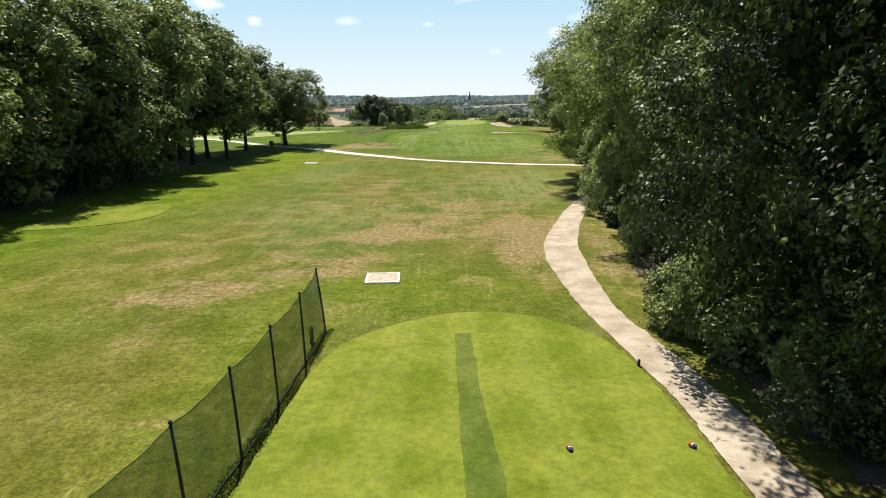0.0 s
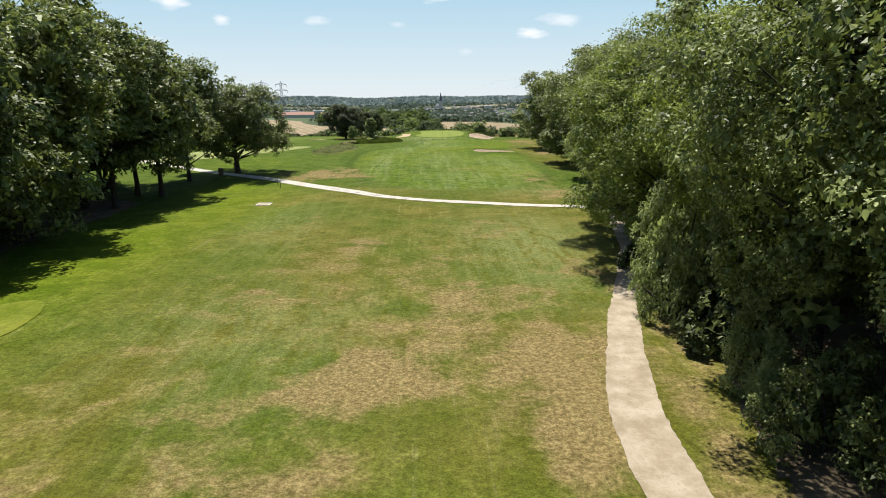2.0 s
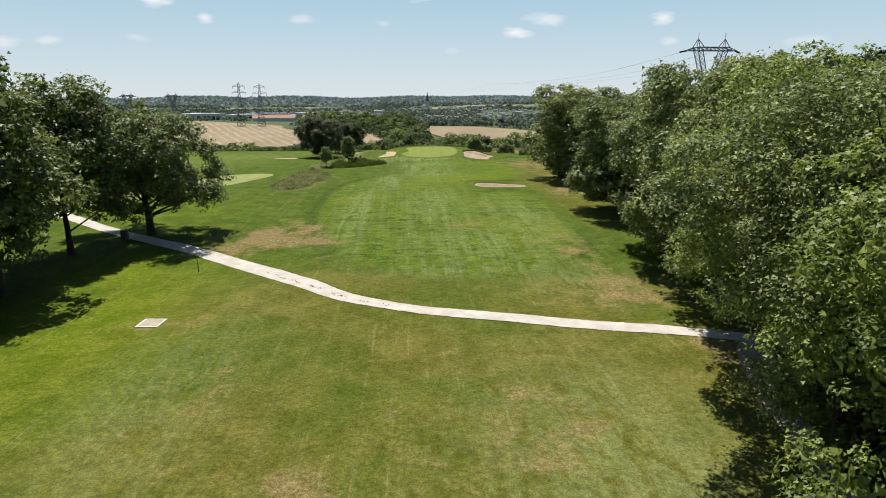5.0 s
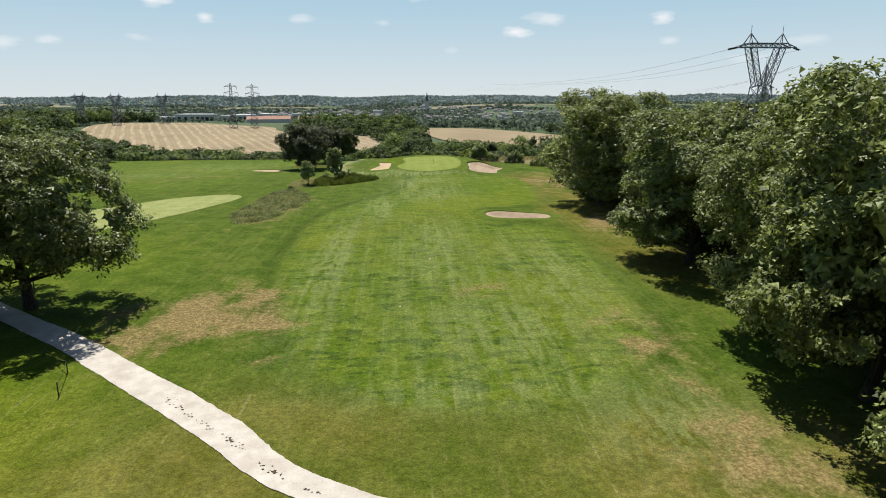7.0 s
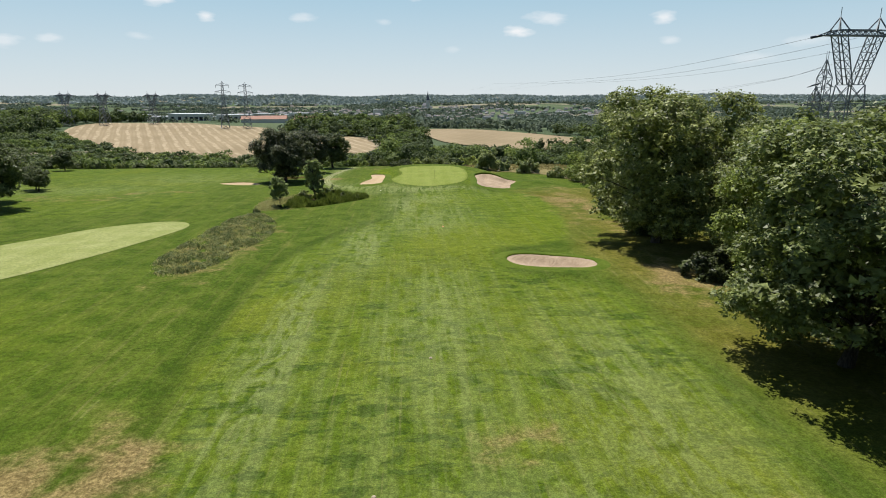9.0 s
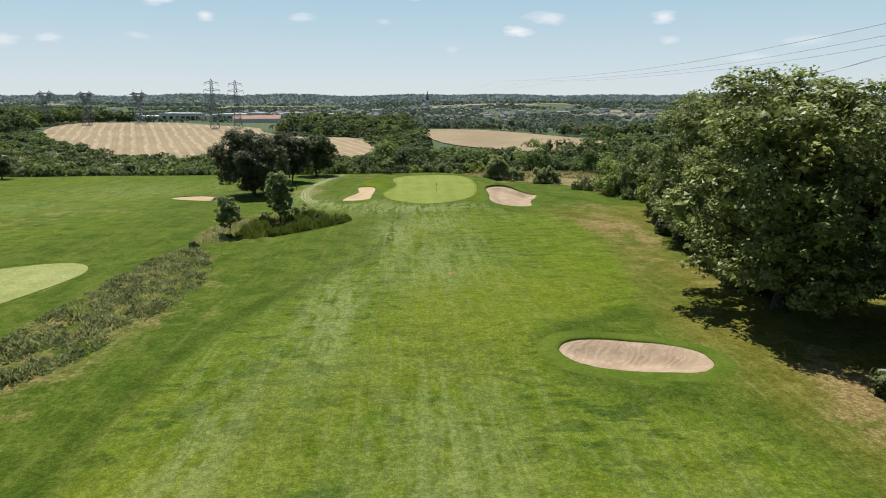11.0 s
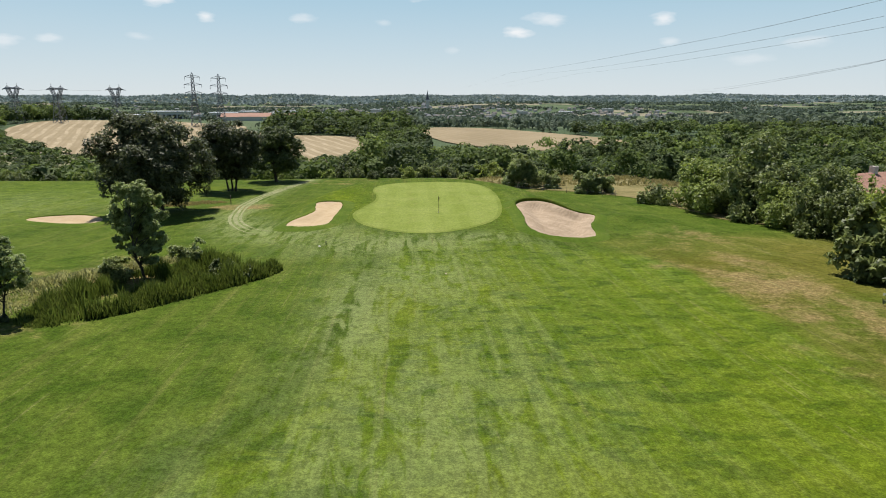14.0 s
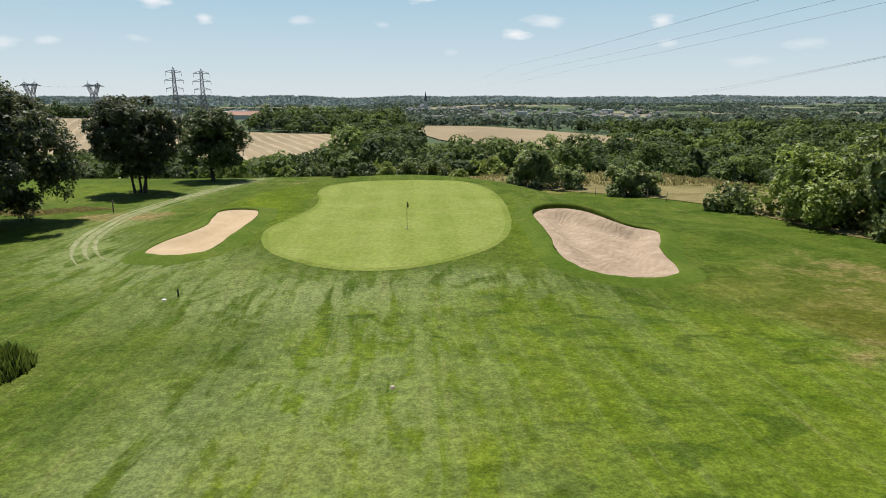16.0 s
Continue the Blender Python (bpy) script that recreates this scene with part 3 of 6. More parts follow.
PALE_TURF = [(1.5, 186, 6, 2.4, 0.95), (4, 178, 4.5, 8, 0.62), (0.3, 172, 2.0, 9, 0.8), (-2.6, 188, 4, 2.2, 0.7), (-6.5, 191.3, 4.5, 1.8, 0.9), (-10.5, 195, 3, 3, 0.9), (3.5, 160, 5, 10, 0.55), (9, 187.5, 3.5, 1.6, 0.8), (-13.5, 200, 2.2, 4, 0.8),
             (-7, 118, 1.6, 16, 0.7), (-3.5, 146, 2, 10, 0.7), (6, 100, 6, 6, 0.5), (12, 110, 4, 12, 0.5), (3, 122, 4, 14, 0.45), (5, 91, 8, 1.6, 0.5), (13, 88, 4, 4, 0.5), (8, 60, 5, 10, 0.6), (-8, 44, 6, 7, 0.35), (-13, 70, 3, 10, 0.35), (-45, 215, 14, 10, 0.4), (-60, 195, 16, 8, 0.4), (14, 192, 0.8, 10, 0.5), (-15.6, 224, 1.5, 14, 0.8), (-15.2, 208, 1.6, 8, 0.95), (-12.6, 198, 2.0, 3.4, 1.0), (-9.5, 194, 2.4, 1.8, 1.0), (-5.5, 190, 3, 1.6, 0.9)]

WHEELS = [(-12.9, 243, 1.0, 0), (-14.0, 236, 1.1, 0), (-15.4, 226, 1.0, 0), (-15.9, 215, 1.0, 0.1), (-15.3, 207, 1.0, 0.2), (-14.2, 202, 0.8, 0.4), (-12.9, 198.8, 0.6, 0.6), (-11.2, 196.0, 0.4, 0.8), (-9.6, 194.0, 0.2, 1.0)]
for (ax, ay, *_), (bx, by, *_) in zip(WHEELS, WHEELS[1:]):
    PALE_TURF += [(ax + (bx - ax) * q, ay + (by - ay) * q, 1.05, 2.0, 1.0) for q in (0, 0.33, 0.67)]


def spots(x, y, rows):
    v = np.zeros(x.shape)
    for cx, cy, rx, ry, s in rows:
        v = np.maximum(v, s * np.exp(-0.7 * (((x - cx) / rx) ** 2 + ((y - cy) / ry) ** 2)))
    return v


def axis(lo, hi, step, near_lo, near_hi, grow=1.13):
    a = list(np.arange(near_lo, near_hi + step / 2, step))
    d = step
    while a[-1] < hi:
        d = min(d * grow, 130)
        a.append(a[-1] + d)
    d = step
    while a[0] > lo:
        d = min(d * grow, 130)
        a.insert(0, a[0] - d)
    return np.array(a)


def build_ground():
    xs, ys = axis(-4950, 4950, 0.7, -46, 42), axis(-500, 4950, 0.7, 8, 228)
    X, Y = np.meshgrid(xs, ys)
    Z = land(X, Y)
    for _, line, deep, _ in BUNKERS:
        c = line.mean(0)
        m = np.hypot(X - c[0], Y - c[1]) < 25
        d = inside(X[m], Y[m], line)
        Z[m] -= (deep + 0.55) * smooth(d, 0.0, 0.9)
    nx, ny = len(xs), len(ys)
    i = np.arange(nx * ny).reshape(ny, nx)
    faces = np.stack([i[:-1, :-1], i[:-1, 1:], i[1:, 1:], i[1:, :-1]], -1).reshape(-1, 4)
    me = mesh_of("ground", np.stack([X, Y, Z], -1).reshape(-1, 3), faces, TURF)
    x, y = X.ravel(), Y.ravel()
    zone = np.zeros((len(x), 4), np.float32)
    zone[:, 3] = 1
    m = (np.abs(x) < 200) & (y > -60) & (y < 320)
    fair = np.maximum(smooth(inside(x[m], y[m], FAIRWAY), -0.5, 0.6), 0.8 * smooth(inside(x[m], y[m], SIDE_FAIRWAY), -2, 3))
    lush = spots(x[m], y[m], LUSH) * np.where((x[m] > 12) & (y[m] > 100) & (y[m] < 187), fair, 1)
    zone[m, 0], zone[m, 1], zone[m, 2] = fair, spots(x[m], y[m], DRY), lush
    wear = np.zeros((len(x), 4), np.float32)
    wear[:, 3] = 1
    wear[m, 0] = spots(x[m], y[m], PALE_TURF)
    wear[:, 1] = smooth(y, 300, 420)
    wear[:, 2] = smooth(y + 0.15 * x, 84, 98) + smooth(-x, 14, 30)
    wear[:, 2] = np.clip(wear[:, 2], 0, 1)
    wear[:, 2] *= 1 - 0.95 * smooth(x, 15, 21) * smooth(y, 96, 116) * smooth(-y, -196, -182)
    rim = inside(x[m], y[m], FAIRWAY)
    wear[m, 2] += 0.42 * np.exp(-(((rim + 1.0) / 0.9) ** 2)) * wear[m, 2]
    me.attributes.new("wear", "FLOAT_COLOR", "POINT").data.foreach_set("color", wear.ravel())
    col = me.attributes.new("zones", "FLOAT_COLOR", "POINT")
    col.data.foreach_set("color", zone.ravel())
    tagged(new("ground", me), "mown golf fairway with sun-dried straw patches falling to a wooded valley", "ground", kind="structure")


def sheet(name, line, material, lift, label, category, step=0.5, deep=0.0, kind="", wobble=0.05):
    """A surface laid on the land within an outline; deep: how far it hollows out towards its middle."""
    n = len(line)
    ring = []
    for k in range(n):
        a, b = line[k], line[(k + 1) % n]
        for t in np.arange(0, 1, 0.35 / max(0.35, np.hypot(*(b - a)))):
            p = a + t * (b - a)
            w = wobble * noise.noise((p[0] * 2.3, p[1] * 2.3, 1.7)) + 0.6 * wobble * noise.noise((p[0] * 7, p[1] * 7, 4))
            ring.append((p[0] + w, p[1] + w * 0.8))
    lo, hi = line.min(0), line.max(0)
    gx, gy = np.meshgrid(np.arange(lo[0], hi[0], step), np.arange(lo[1], hi[1], step))
    gx, gy = gx.ravel() + 0.013, gy.ravel() + 0.017
    keep = inside(gx, gy, np.array(ring)) > 0.3 * step
    pts = [Vector(p) for p in ring] + [Vector(p) for p in zip(gx[keep].tolist(), gy[keep].tolist())]
    edges = [(k, (k + 1) % len(ring)) for k in range(len(ring))]
    v, _, f, *_ = geometry.delaunay_2d_cdt(pts, edges, [], 1, 1e-5)
    v = np.array([tuple(p) for p in v])
    z = land(v[:, 0], v[:, 1]) + lift
    if deep:
        z -= deep * smooth(inside(v[:, 0], v[:, 1], line), 0.25, 1.9)
    ob = new(name, mesh_of(name, np.c_[v, z], f, material))
    bm = bmesh.new()
    bm.from_mesh(ob.data)
    bmesh.ops.recalc_face_normals(bm, faces=bm.faces)
    if sum(q.normal.z for q in bm.faces) < 0:
        bmesh.ops.reverse_faces(bm, faces=bm.faces)
    bm.to_mesh(ob.data)
    bm.free()
    return tagged(ob, label, category, kind=kind)


def lip(line, rise):
    """The rounded turf edge round a bunker, falling to the sand."""
    p = chaikin(line, 1)
    t = np.roll(p, -1, 0) - np.roll(p, 1, 0)
    t /= np.hypot(t[:, 0], t[:, 1])[:, None]
    out = np.stack([t[:, 1], -t[:, 0]], 1)
    if np.mean(inside(p[:, 0] + out[:, 0] * 0.3, p[:, 1] + out[:, 1] * 0.3, p)) > 0:
        out = -out
    rings = []
    for o, h in ((1.5, -0.04), (0.9, 0.03), (0.35, 0.09), (0.08, 0.10), (0.0, 0.06), (-0.06, -0.12)):
        o = o + (0.05 * np.sin(np.arange(len(p)) * 0.37) + 0.03 * np.sin(np.arange(len(p)) * 0.83)) * (o < 0.5)
        q = p + out * np.reshape(o, (-1, 1))
        back = 1 + rise * smooth(p[:, 1] - 0.25 * p[:, 0], *np.quantile(p[:, 1] - 0.25 * p[:, 0], (0.6, 0.85)))
        rings.append(np.c_[q, land(q[:, 0], q[:, 1]) + (h * back if h > 0 else h)])
    v, n = np.vstack(rings), len(p)
    f = [(k * n + i, k * n + (i + 1) % n, (k + 1) * n + (i + 1) % n, (k + 1) * n + i) for k in range(len(rings) - 1) for i in range(n)]
    ob = new("bunker_edge", mesh_of("bunker_edge", v, f, LIP))
    bm = bmesh.new()
    bm.from_mesh(ob.data)
    bmesh.ops.recalc_face_normals(bm, faces=bm.faces)
    if sum(q.normal.z for q in bm.faces) < 0:
        bmesh.ops.reverse_faces(bm, faces=bm.faces)
    bm.to_mesh(ob.data)
    bm.free()
    return tagged(ob, "rounded green turf edge of a sand bunker", "turf edge", kind="structure")


def spline(rows, step=0.4):
    """Points along a smooth line through rows, every step metres; any number of columns."""
    p = np.asarray(rows, float)
    p = np.vstack([2 * p[0] - p[1], p, 2 * p[-1] - p[-2]])
    out = []
    for k in range(1, len(p) - 2):
        n = max(2, int(np.hypot(*(p[k + 1] - p[k])[:2]) / step))
        for t in np.arange(n) / n:
            a, b, c, d = p[k - 1 : k + 3]
            out.append(0.5 * (2 * b + (c - a) * t + (2 * a - 5 * b + 4 * c - d) * t * t + (3 * b - a - 3 * c + d) * t**3))
    return np.array(out + [p[-2]])


def track(name, rows, material, lift, label, category="path", rag=0.2):
    """A path on the land from rows of x, y, half width, with ragged edges."""
    p = spline(rows, 0.25)
    d = np.gradient(p[:, :2], axis=0)
    d /= np.hypot(d[:, 0], d[:, 1])[:, None]
    side = np.stack([d[:, 1], -d[:, 0]], 1)
    verts, m = [], 9
    for k in range(len(p)):
        x, y, w = p[k]
        jl = rag * (noise.noise((k * 0.05, 0.3, 1)) + 0.45 * noise.noise((k * 0.3, 5.3, 1)) + 0.55 * noise.noise((k * 0.83, 2.3, 1)))
        jr = rag * (noise.noise((k * 0.05, 9.3, 2)) + 0.45 * noise.noise((k * 0.3, 14.3, 2)) + 0.55 * noise.noise((k * 0.83, 7.3, 2)))
        for s in np.linspace(-1, 1, m):
            o = s * (w + (jl if s < 0 else jr))
            verts.append((x + side[k, 0] * o, y + side[k, 1] * o, 0))
    v = np.array(verts)
    s = np.tile(np.linspace(-1, 1, m), len(p))
    v[:, 2] = land(v[:, 0], v[:, 1]) + lift - 0.02 * (np.abs(s) > 0.95) + 0.012 * np.cos(s * 6.3)
    i = np.arange(len(v)).reshape(-1, m)
    f = np.stack([i[:-1, :-1], i[:-1, 1:], i[1:, 1:], i[1:, :-1]], -1).reshape(-1, 4)
    return tagged(new(name, mesh_of(name, v, f, material)), label, category, kind="structure")


build_ground()
sheet("tee_box", TEE_LINE, TEE, 0.03, "closely mown golf tee with a rounded front edge", "tee", kind="structure")
sheet("regrown_strip", np.array([(1.15, 8.0), (1.0, 16.5), (0.92, 21.0), (1.5, 21.1), (1.66, 16.5), (1.95, 12.5), (2.15, 8.0)]), STRIP, 0.045, "dark strip of longer grass down the tee", "grass strip", 0.3, kind="structure")
mid = GREEN_LINE.mean(0)
sheet("green_collar", GREEN_LINE + (GREEN_LINE - mid) / np.linalg.norm(GREEN_LINE - mid, axis=1)[:, None] * 0.4, COLLAR, 0.012, "close-mown collar of lighter grass round the putting green", "green collar", kind="structure", wobble=0.04)
sheet("putting_green", GREEN_LINE, GREEN, 0.02, "kidney-shaped pale putting green on a low mound", "green", kind="structure", wobble=0.02)
sheet("side_green", SIDE_GREEN, PALE_GREEN, 0.03, "long pale mown tee of the neighbouring hole", "green", 0.8, kind="structure", wobble=0.03)
sheet("side_tee", SIDE_TEE, TEE, 0.03, "small mown tee beside the left-hand wood", "tee", kind="structure", wobble=0.03)
# brown litter floors, their colour also darkening the ground for the trees' shade
sheet("woodland_floor", chaikin([(10.0, -12), (9.9, 12), (9.7, 17), (9.4, 21), (9.6, 26), (10.2, 31), (11.4, 36), (13.2, 42), (15.0, 48), (17.4, 54), (19.2, 60), (21.2, 67), (23.6, 73), (34, 70), (42, 40), (42, -12)]), SHADY_LITTER, 0.02, "brown leaf litter toned down for the shade under the right-hand wood", "woodland floor", 1.2, kind="structure", wobble=0.5)
sheet("woodland_floor", chaikin([(-33, 14), (-32.5, 30), (-32.3, 46), (-31.6, 58), (-30.6, 70), (-30.2, 80), (-33, 84), (-48, 84), (-75, 76), (-78, 40), (-52, 14)]), SHADY_LITTER, 0.02, "brown leaf litter toned down for the shade under the left-hand wood", "woodland floor", 1.5, kind="structure", wobble=0.7)
for nm, line, deep, sort in BUNKERS:
    sheet(nm, line, SAND if sort == "sand" else PALE_SAND, 0.045, "raked " + ("pinkish" if sort == "sand" else "pale") + " sand bunker sunk in the turf", "bunker", 0.4, deep, "structure", 0.03)
    lip(line, 3.0 if deep > 0.5 else 0.6)
track("gravel_path", [(7.8, -20, 0.75), (7.85, 11.9, 0.75), (7.9, 14, 0.8), (7.8, 16.5, 0.75), (7.3, 20.5, 0.7), (6.9, 23.6, 0.66), (6.75, 27.4, 0.86), (6.8, 31, 1.0), (7.2, 35, 0.98), (8.2, 39, 0.85), (9.4, 43, 0.8), (10.8, 47.3, 0.7), (12.2, 51, 0.66), (13.6, 55, 0.7), (15.2, 59, 0.8), (16, 63, 0.75), (17, 67.5, 0.8), (18.6, 72, 0.9), (20.4, 75, 0.9)],
      DIRT, 0.035, "pale dusty gravel path winding along the wood", rag=0.14)
track("gravel_path", [(27, 70.5, 0.9), (20.5, 74.6, 0.75), (17.5, 76.0, 0.72), (15.5, 76.8, 0.8), (13.5, 77.35, 0.8), (11.4, 77.95, 0.78), (9.3, 78.6, 0.8), (7.2, 79.35, 0.8), (5.0, 80.0, 0.82), (2.7, 80.6, 0.8), (0.4, 81.3, 0.72), (-1.95, 82.3, 0.72), (-4.4, 83.65, 0.82), (-6.2, 85.2, 0.9), (-8.2, 87.5, 0.98), (-10.1, 89.3, 1.0), (-12.1, 91.2, 1.0), (-14.3, 93.0, 0.98), (-16.9, 95.2, 0.96), (-20.6, 98.4, 0.9), (-25.6, 102.2, 0.85), (-31.7, 107.1, 0.8), (-38, 112.7, 0.8), (-46, 120.5, 0.9), (-57, 131.8, 1.0), (-75, 150, 1.1)],
      GRAVEL, 0.045, "pale stony gravel path crossing the fairway", rag=0.11)
for off, wide, fade in ((-0.62, 0.16, 0), (-0.05, 0.22, 1), (0.48, 0.15, 0)):
    rows = [(x + off * 0.9, y + off * bend, wide * thin) for x, y, thin, bend in WHEELS]
    track("worn_track", rows[: len(rows) - fade], WORN, 0.025, "worn grassy wheel track curving past the green", rag=0.16)

# ---- trees ----


def part(name, data, parent, label=""):
    ob = new(name, data)
    ob.parent = parent
    return tagged(ob, label)


def tube(points, radii, sides=7):
    """Vertices and faces of a tapering round limb along points."""
    p, v, f = np.asarray(points, float), [], []
    for k in range(len(p)):
        d = p[min(k + 1, len(p) - 1)] - p[max(k - 1, 0)]
        d = d / (np.linalg.norm(d) + 1e-9)
        a = np.cross(d, (0.31, 0.95, 0.05))
        a /= np.linalg.norm(a) + 1e-9
        b = np.cross(d, a)
        for s in range(sides):
            q = 2 * math.pi * s / sides
            v.append(p[k] + radii[k] * (math.cos(q) * a + math.sin(q) * b))
    for k in range(len(p) - 1):
        for s in range(sides):
            t = (s + 1) % sides
            f.append((k * sides + s, k * sides + t, (k + 1) * sides + t, (k + 1) * sides + s))
    f.append(tuple(range((len(p) - 1) * sides, len(p) * sides)))
    return v, f


def join(pieces):
    v, f = [], []
    for pv, pf in pieces:
        o = len(v)
        v.extend(pv)
        f.extend(tuple(i + o for i in q) for q in pf)
    return v, f


def leaves(centres, radii, count, size, rng, flat=0.8, shell=(0.88, 1.12), droop=0.2, loose=0.55, three=True, up=0.45, lift=0.25):
    """Leaf sprays over the outer side of the clumps of a crown: a kinked four-cornered blade each."""
    centres, radii = np.asarray(centres, float), np.asarray(radii, float)
    hub = centres.mean(0)
    w = radii**2
    pick = rng.choice(len(radii), count, p=w / w.sum())
    d = rng.normal(size=(count, 3))
    d[:, 2] += up
    d /= np.linalg.norm(d, axis=1)[:, None]
    away = centres[pick] - hub
    away /= np.linalg.norm(away, axis=1)[:, None] + 1e-6
    dot = (d * away).sum(1)
    turn = dot < -0.25
    d[turn] -= 2 * dot[turn, None] * away[turn]
    lump = 1 + 0.14 * np.sin(d[:, 0] * 5 + pick) * np.cos(d[:, 1] * 4 + pick) + 0.12 * np.sin(d[:, 1] * 7 + d[:, 2] * 6 + pick * 2)
    pos = centres[pick] + d * (radii[pick] * lump * rng.uniform(shell[0], shell[1], count))[:, None] * (1, 1, flat)
    nrm = d + rng.normal(size=(count, 3)) * loose + (0, 0, lift)
    nrm /= np.linalg.norm(nrm, axis=1)[:, None]
    a = np.cross(nrm, rng.normal(size=(count, 3)))
    a /= np.linalg.norm(a, axis=1)[:, None]
    b = np.cross(nrm, a)
    s = (size * rng.uniform(0.6, 1.35, count))[:, None]
    if three:
        v = np.stack([pos + a * s * 1.2, pos - a * s * 0.7 + b * s * 0.75, pos - a * s * 0.5 - b * s * 0.75 - nrm * s * droop], 1).reshape(-1, 3)
        return v, np.arange(count * 3).reshape(-1, 3)
    tip, tail = pos + a * s, pos - a * s * 0.8
    l, r = pos + b * s * 0.6 - nrm * s * droop + a * s * 0.1, pos - b * s * 0.6 - nrm * s * droop - a * s * 0.1
    v = np.stack([tip, l, tail, r], 1).reshape(-1, 3)
    f = np.arange(count * 4).reshape(-1, 4)
    return v, f


def puffs(centres, radii, rng, flat, per=12, size=(0.26, 0.46)):
    """Small leafy tufts standing on the outer side of the clumps of a crown."""
    hub = centres.mean(0)
    w = radii**2
    n = len(radii) * per
    pick = rng.choice(len(radii), n, p=w / w.sum())
    d = rng.normal(size=(n, 3))
    d[:, 2] += 0.3
    d /= np.linalg.norm(d, axis=1)[:, None]
    away = centres[pick] - hub
    away /= np.linalg.norm(away, axis=1)[:, None] + 1e-6
    dot = (d * away).sum(1)
    turn = dot < -0.15
    d[turn] -= 2 * dot[turn, None] * away[turn]
    reach = radii[pick] * rng.uniform(0.70, 1.05, n)
    return centres[pick] + d * reach[:, None] * (1, 1, flat), radii[pick] * rng.uniform(*size, n)


def foliage_mesh(name, c, r, count, size, rng, material, flat=0.8, low=None, dense=0.17, core=2.2):
    """Leaves in small flattened tufts round the clumps, over a deep layer of larger sprays; a few stray twigs stand out."""
    c, r = np.asarray(c, float), np.asarray(r, float)
    pc, pr = puffs(c, r, rng, flat)
    v1, f1 = leaves(pc, pr, int(count * 0.92), size, rng, 0.72, (0.60, 1.12), 0.25, 0.50, up=0.55, lift=0.75)
    v2, f2 = leaves(pc, pr * 1.1, int(count * 0.05), size, rng, 0.8, (1.05, 1.4), 0.3, 0.8)
    hub = c.mean(0)
    c, r = np.vstack([c, hub + (c - hub) * 0.5]), np.r_[r, r * 1.1]
    v3, f3 = leaves(c, r, int(count * dense * 1.3), size * core, rng, flat, shell=(0.35, 0.74), loose=0.5)
    v = np.vstack([v1, v2, v3])
    if low is not None:
        v[:, 2] = np.maximum(v[:, 2], low)
    f = f1.tolist() + (f2 + len(v1)).tolist() + (f3 + len(v1) + len(v2)).tolist()
    return mesh_of(name, v, f, material, True)


def crown_clumps(rng, high, wide, base, n, size=(0.17, 0.36), lean=0.0, skirt=0.95):
    """Clump centres and radii filling an uneven crown from base to high."""
    c, r = [], []
    mid, half = (high + base) / 2, (high - base) / 2
    for k in range(n):
        for _ in range(30):
            d = rng.normal(size=3)
            d /= np.linalg.norm(d)
            q = rng.uniform(0.55, 1.0)
            rad = wide * rng.uniform(*size)
            z = mid + d[2] * half * q
            flat = d[:2] / (np.linalg.norm(d[:2]) + 1e-6)
            fill = math.sqrt(1 - d[2] ** 2) if d[2] > 0 else skirt * (1 - abs(d[2]) ** 4) ** 0.5
            p = np.array([flat[0] * wide * q * fill + lean * (z - base), flat[1] * wide * q * fill, z])
            if all(np.linalg.norm(p - o) > 0.80 * rad for o in c):
                break
        c.append(p)
        r.append(min(rad, max(0.6, high - p[2] + 0.3)))
    return np.array(c), np.array(r)


def make_tree(name, seed, high, wide, base, clumps, count, size, material, label, trunk=0.32, lean=0.0, stems=1, skirt=0.95, clump=(0.17, 0.36), dense=0.17, core=2.2):
    """A broadleaf tree: bent tapering trunk with limbs, and a crown of leaf clumps."""
    rng = np.random.default_rng(seed)
    root = tagged(new(name), label, "tree")
    c, r = crown_clumps(rng, high, wide, base, clumps, clump, lean, skirt)
    pieces = []
    for s in range(stems):
        off = np.array([0, 0, 0]) if stems == 1 else np.array([math.cos(s * 2.4), math.sin(s * 2.4), 0]) * 0.55
        top = base + 0.62 * (high - base)
        zs = np.linspace(-0.3, top, 9)
        bend = rng.normal(size=2) * 0.35
        line = [(off[0] + lean * max(0, z) + bend[0] * math.sin(z / high * 3) + rng.normal() * 0.06, off[1] + bend[1] * math.sin(z / high * 3) + rng.normal() * 0.06, z) for z in zs]
        rad = [trunk / stems**0.4 * (1.35 if z < 0 else 1.0 - 0.82 * max(0, z) / top) for z in zs]
        pieces.append(tube(line, rad, 9))
        for k in rng.permutation(len(c))[: int(len(c) * 0.5 / stems) + 2]:
            z0 = np.clip(c[k][2] - 0.45 * np.hypot(*c[k][:2]) - rng.uniform(0.2, 1.2), base * 0.75, top * 0.95)
            a = np.array([np.interp(z0, zs, [q[i] for q in line]) for i in range(3)])
            a[2] = z0
            m = a * 0.5 + c[k] * 0.5 + (rng.normal(size=3) * 0.3 + (0, 0, 0.25))
            q = trunk * (0.36 - 0.22 * z0 / high)
            pieces.append(tube([a, m, c[k]], [q, q * 0.6, q * 0.22], 5))
    v, f = join(pieces)
    part("trunk", mesh_of("trunk", v, f, BARK), root, "dark furrowed trunk with limbs")
    part("crown", foliage_mesh("crown", c, r, count, size, rng, material, dense=dense, core=core), root)
    return root


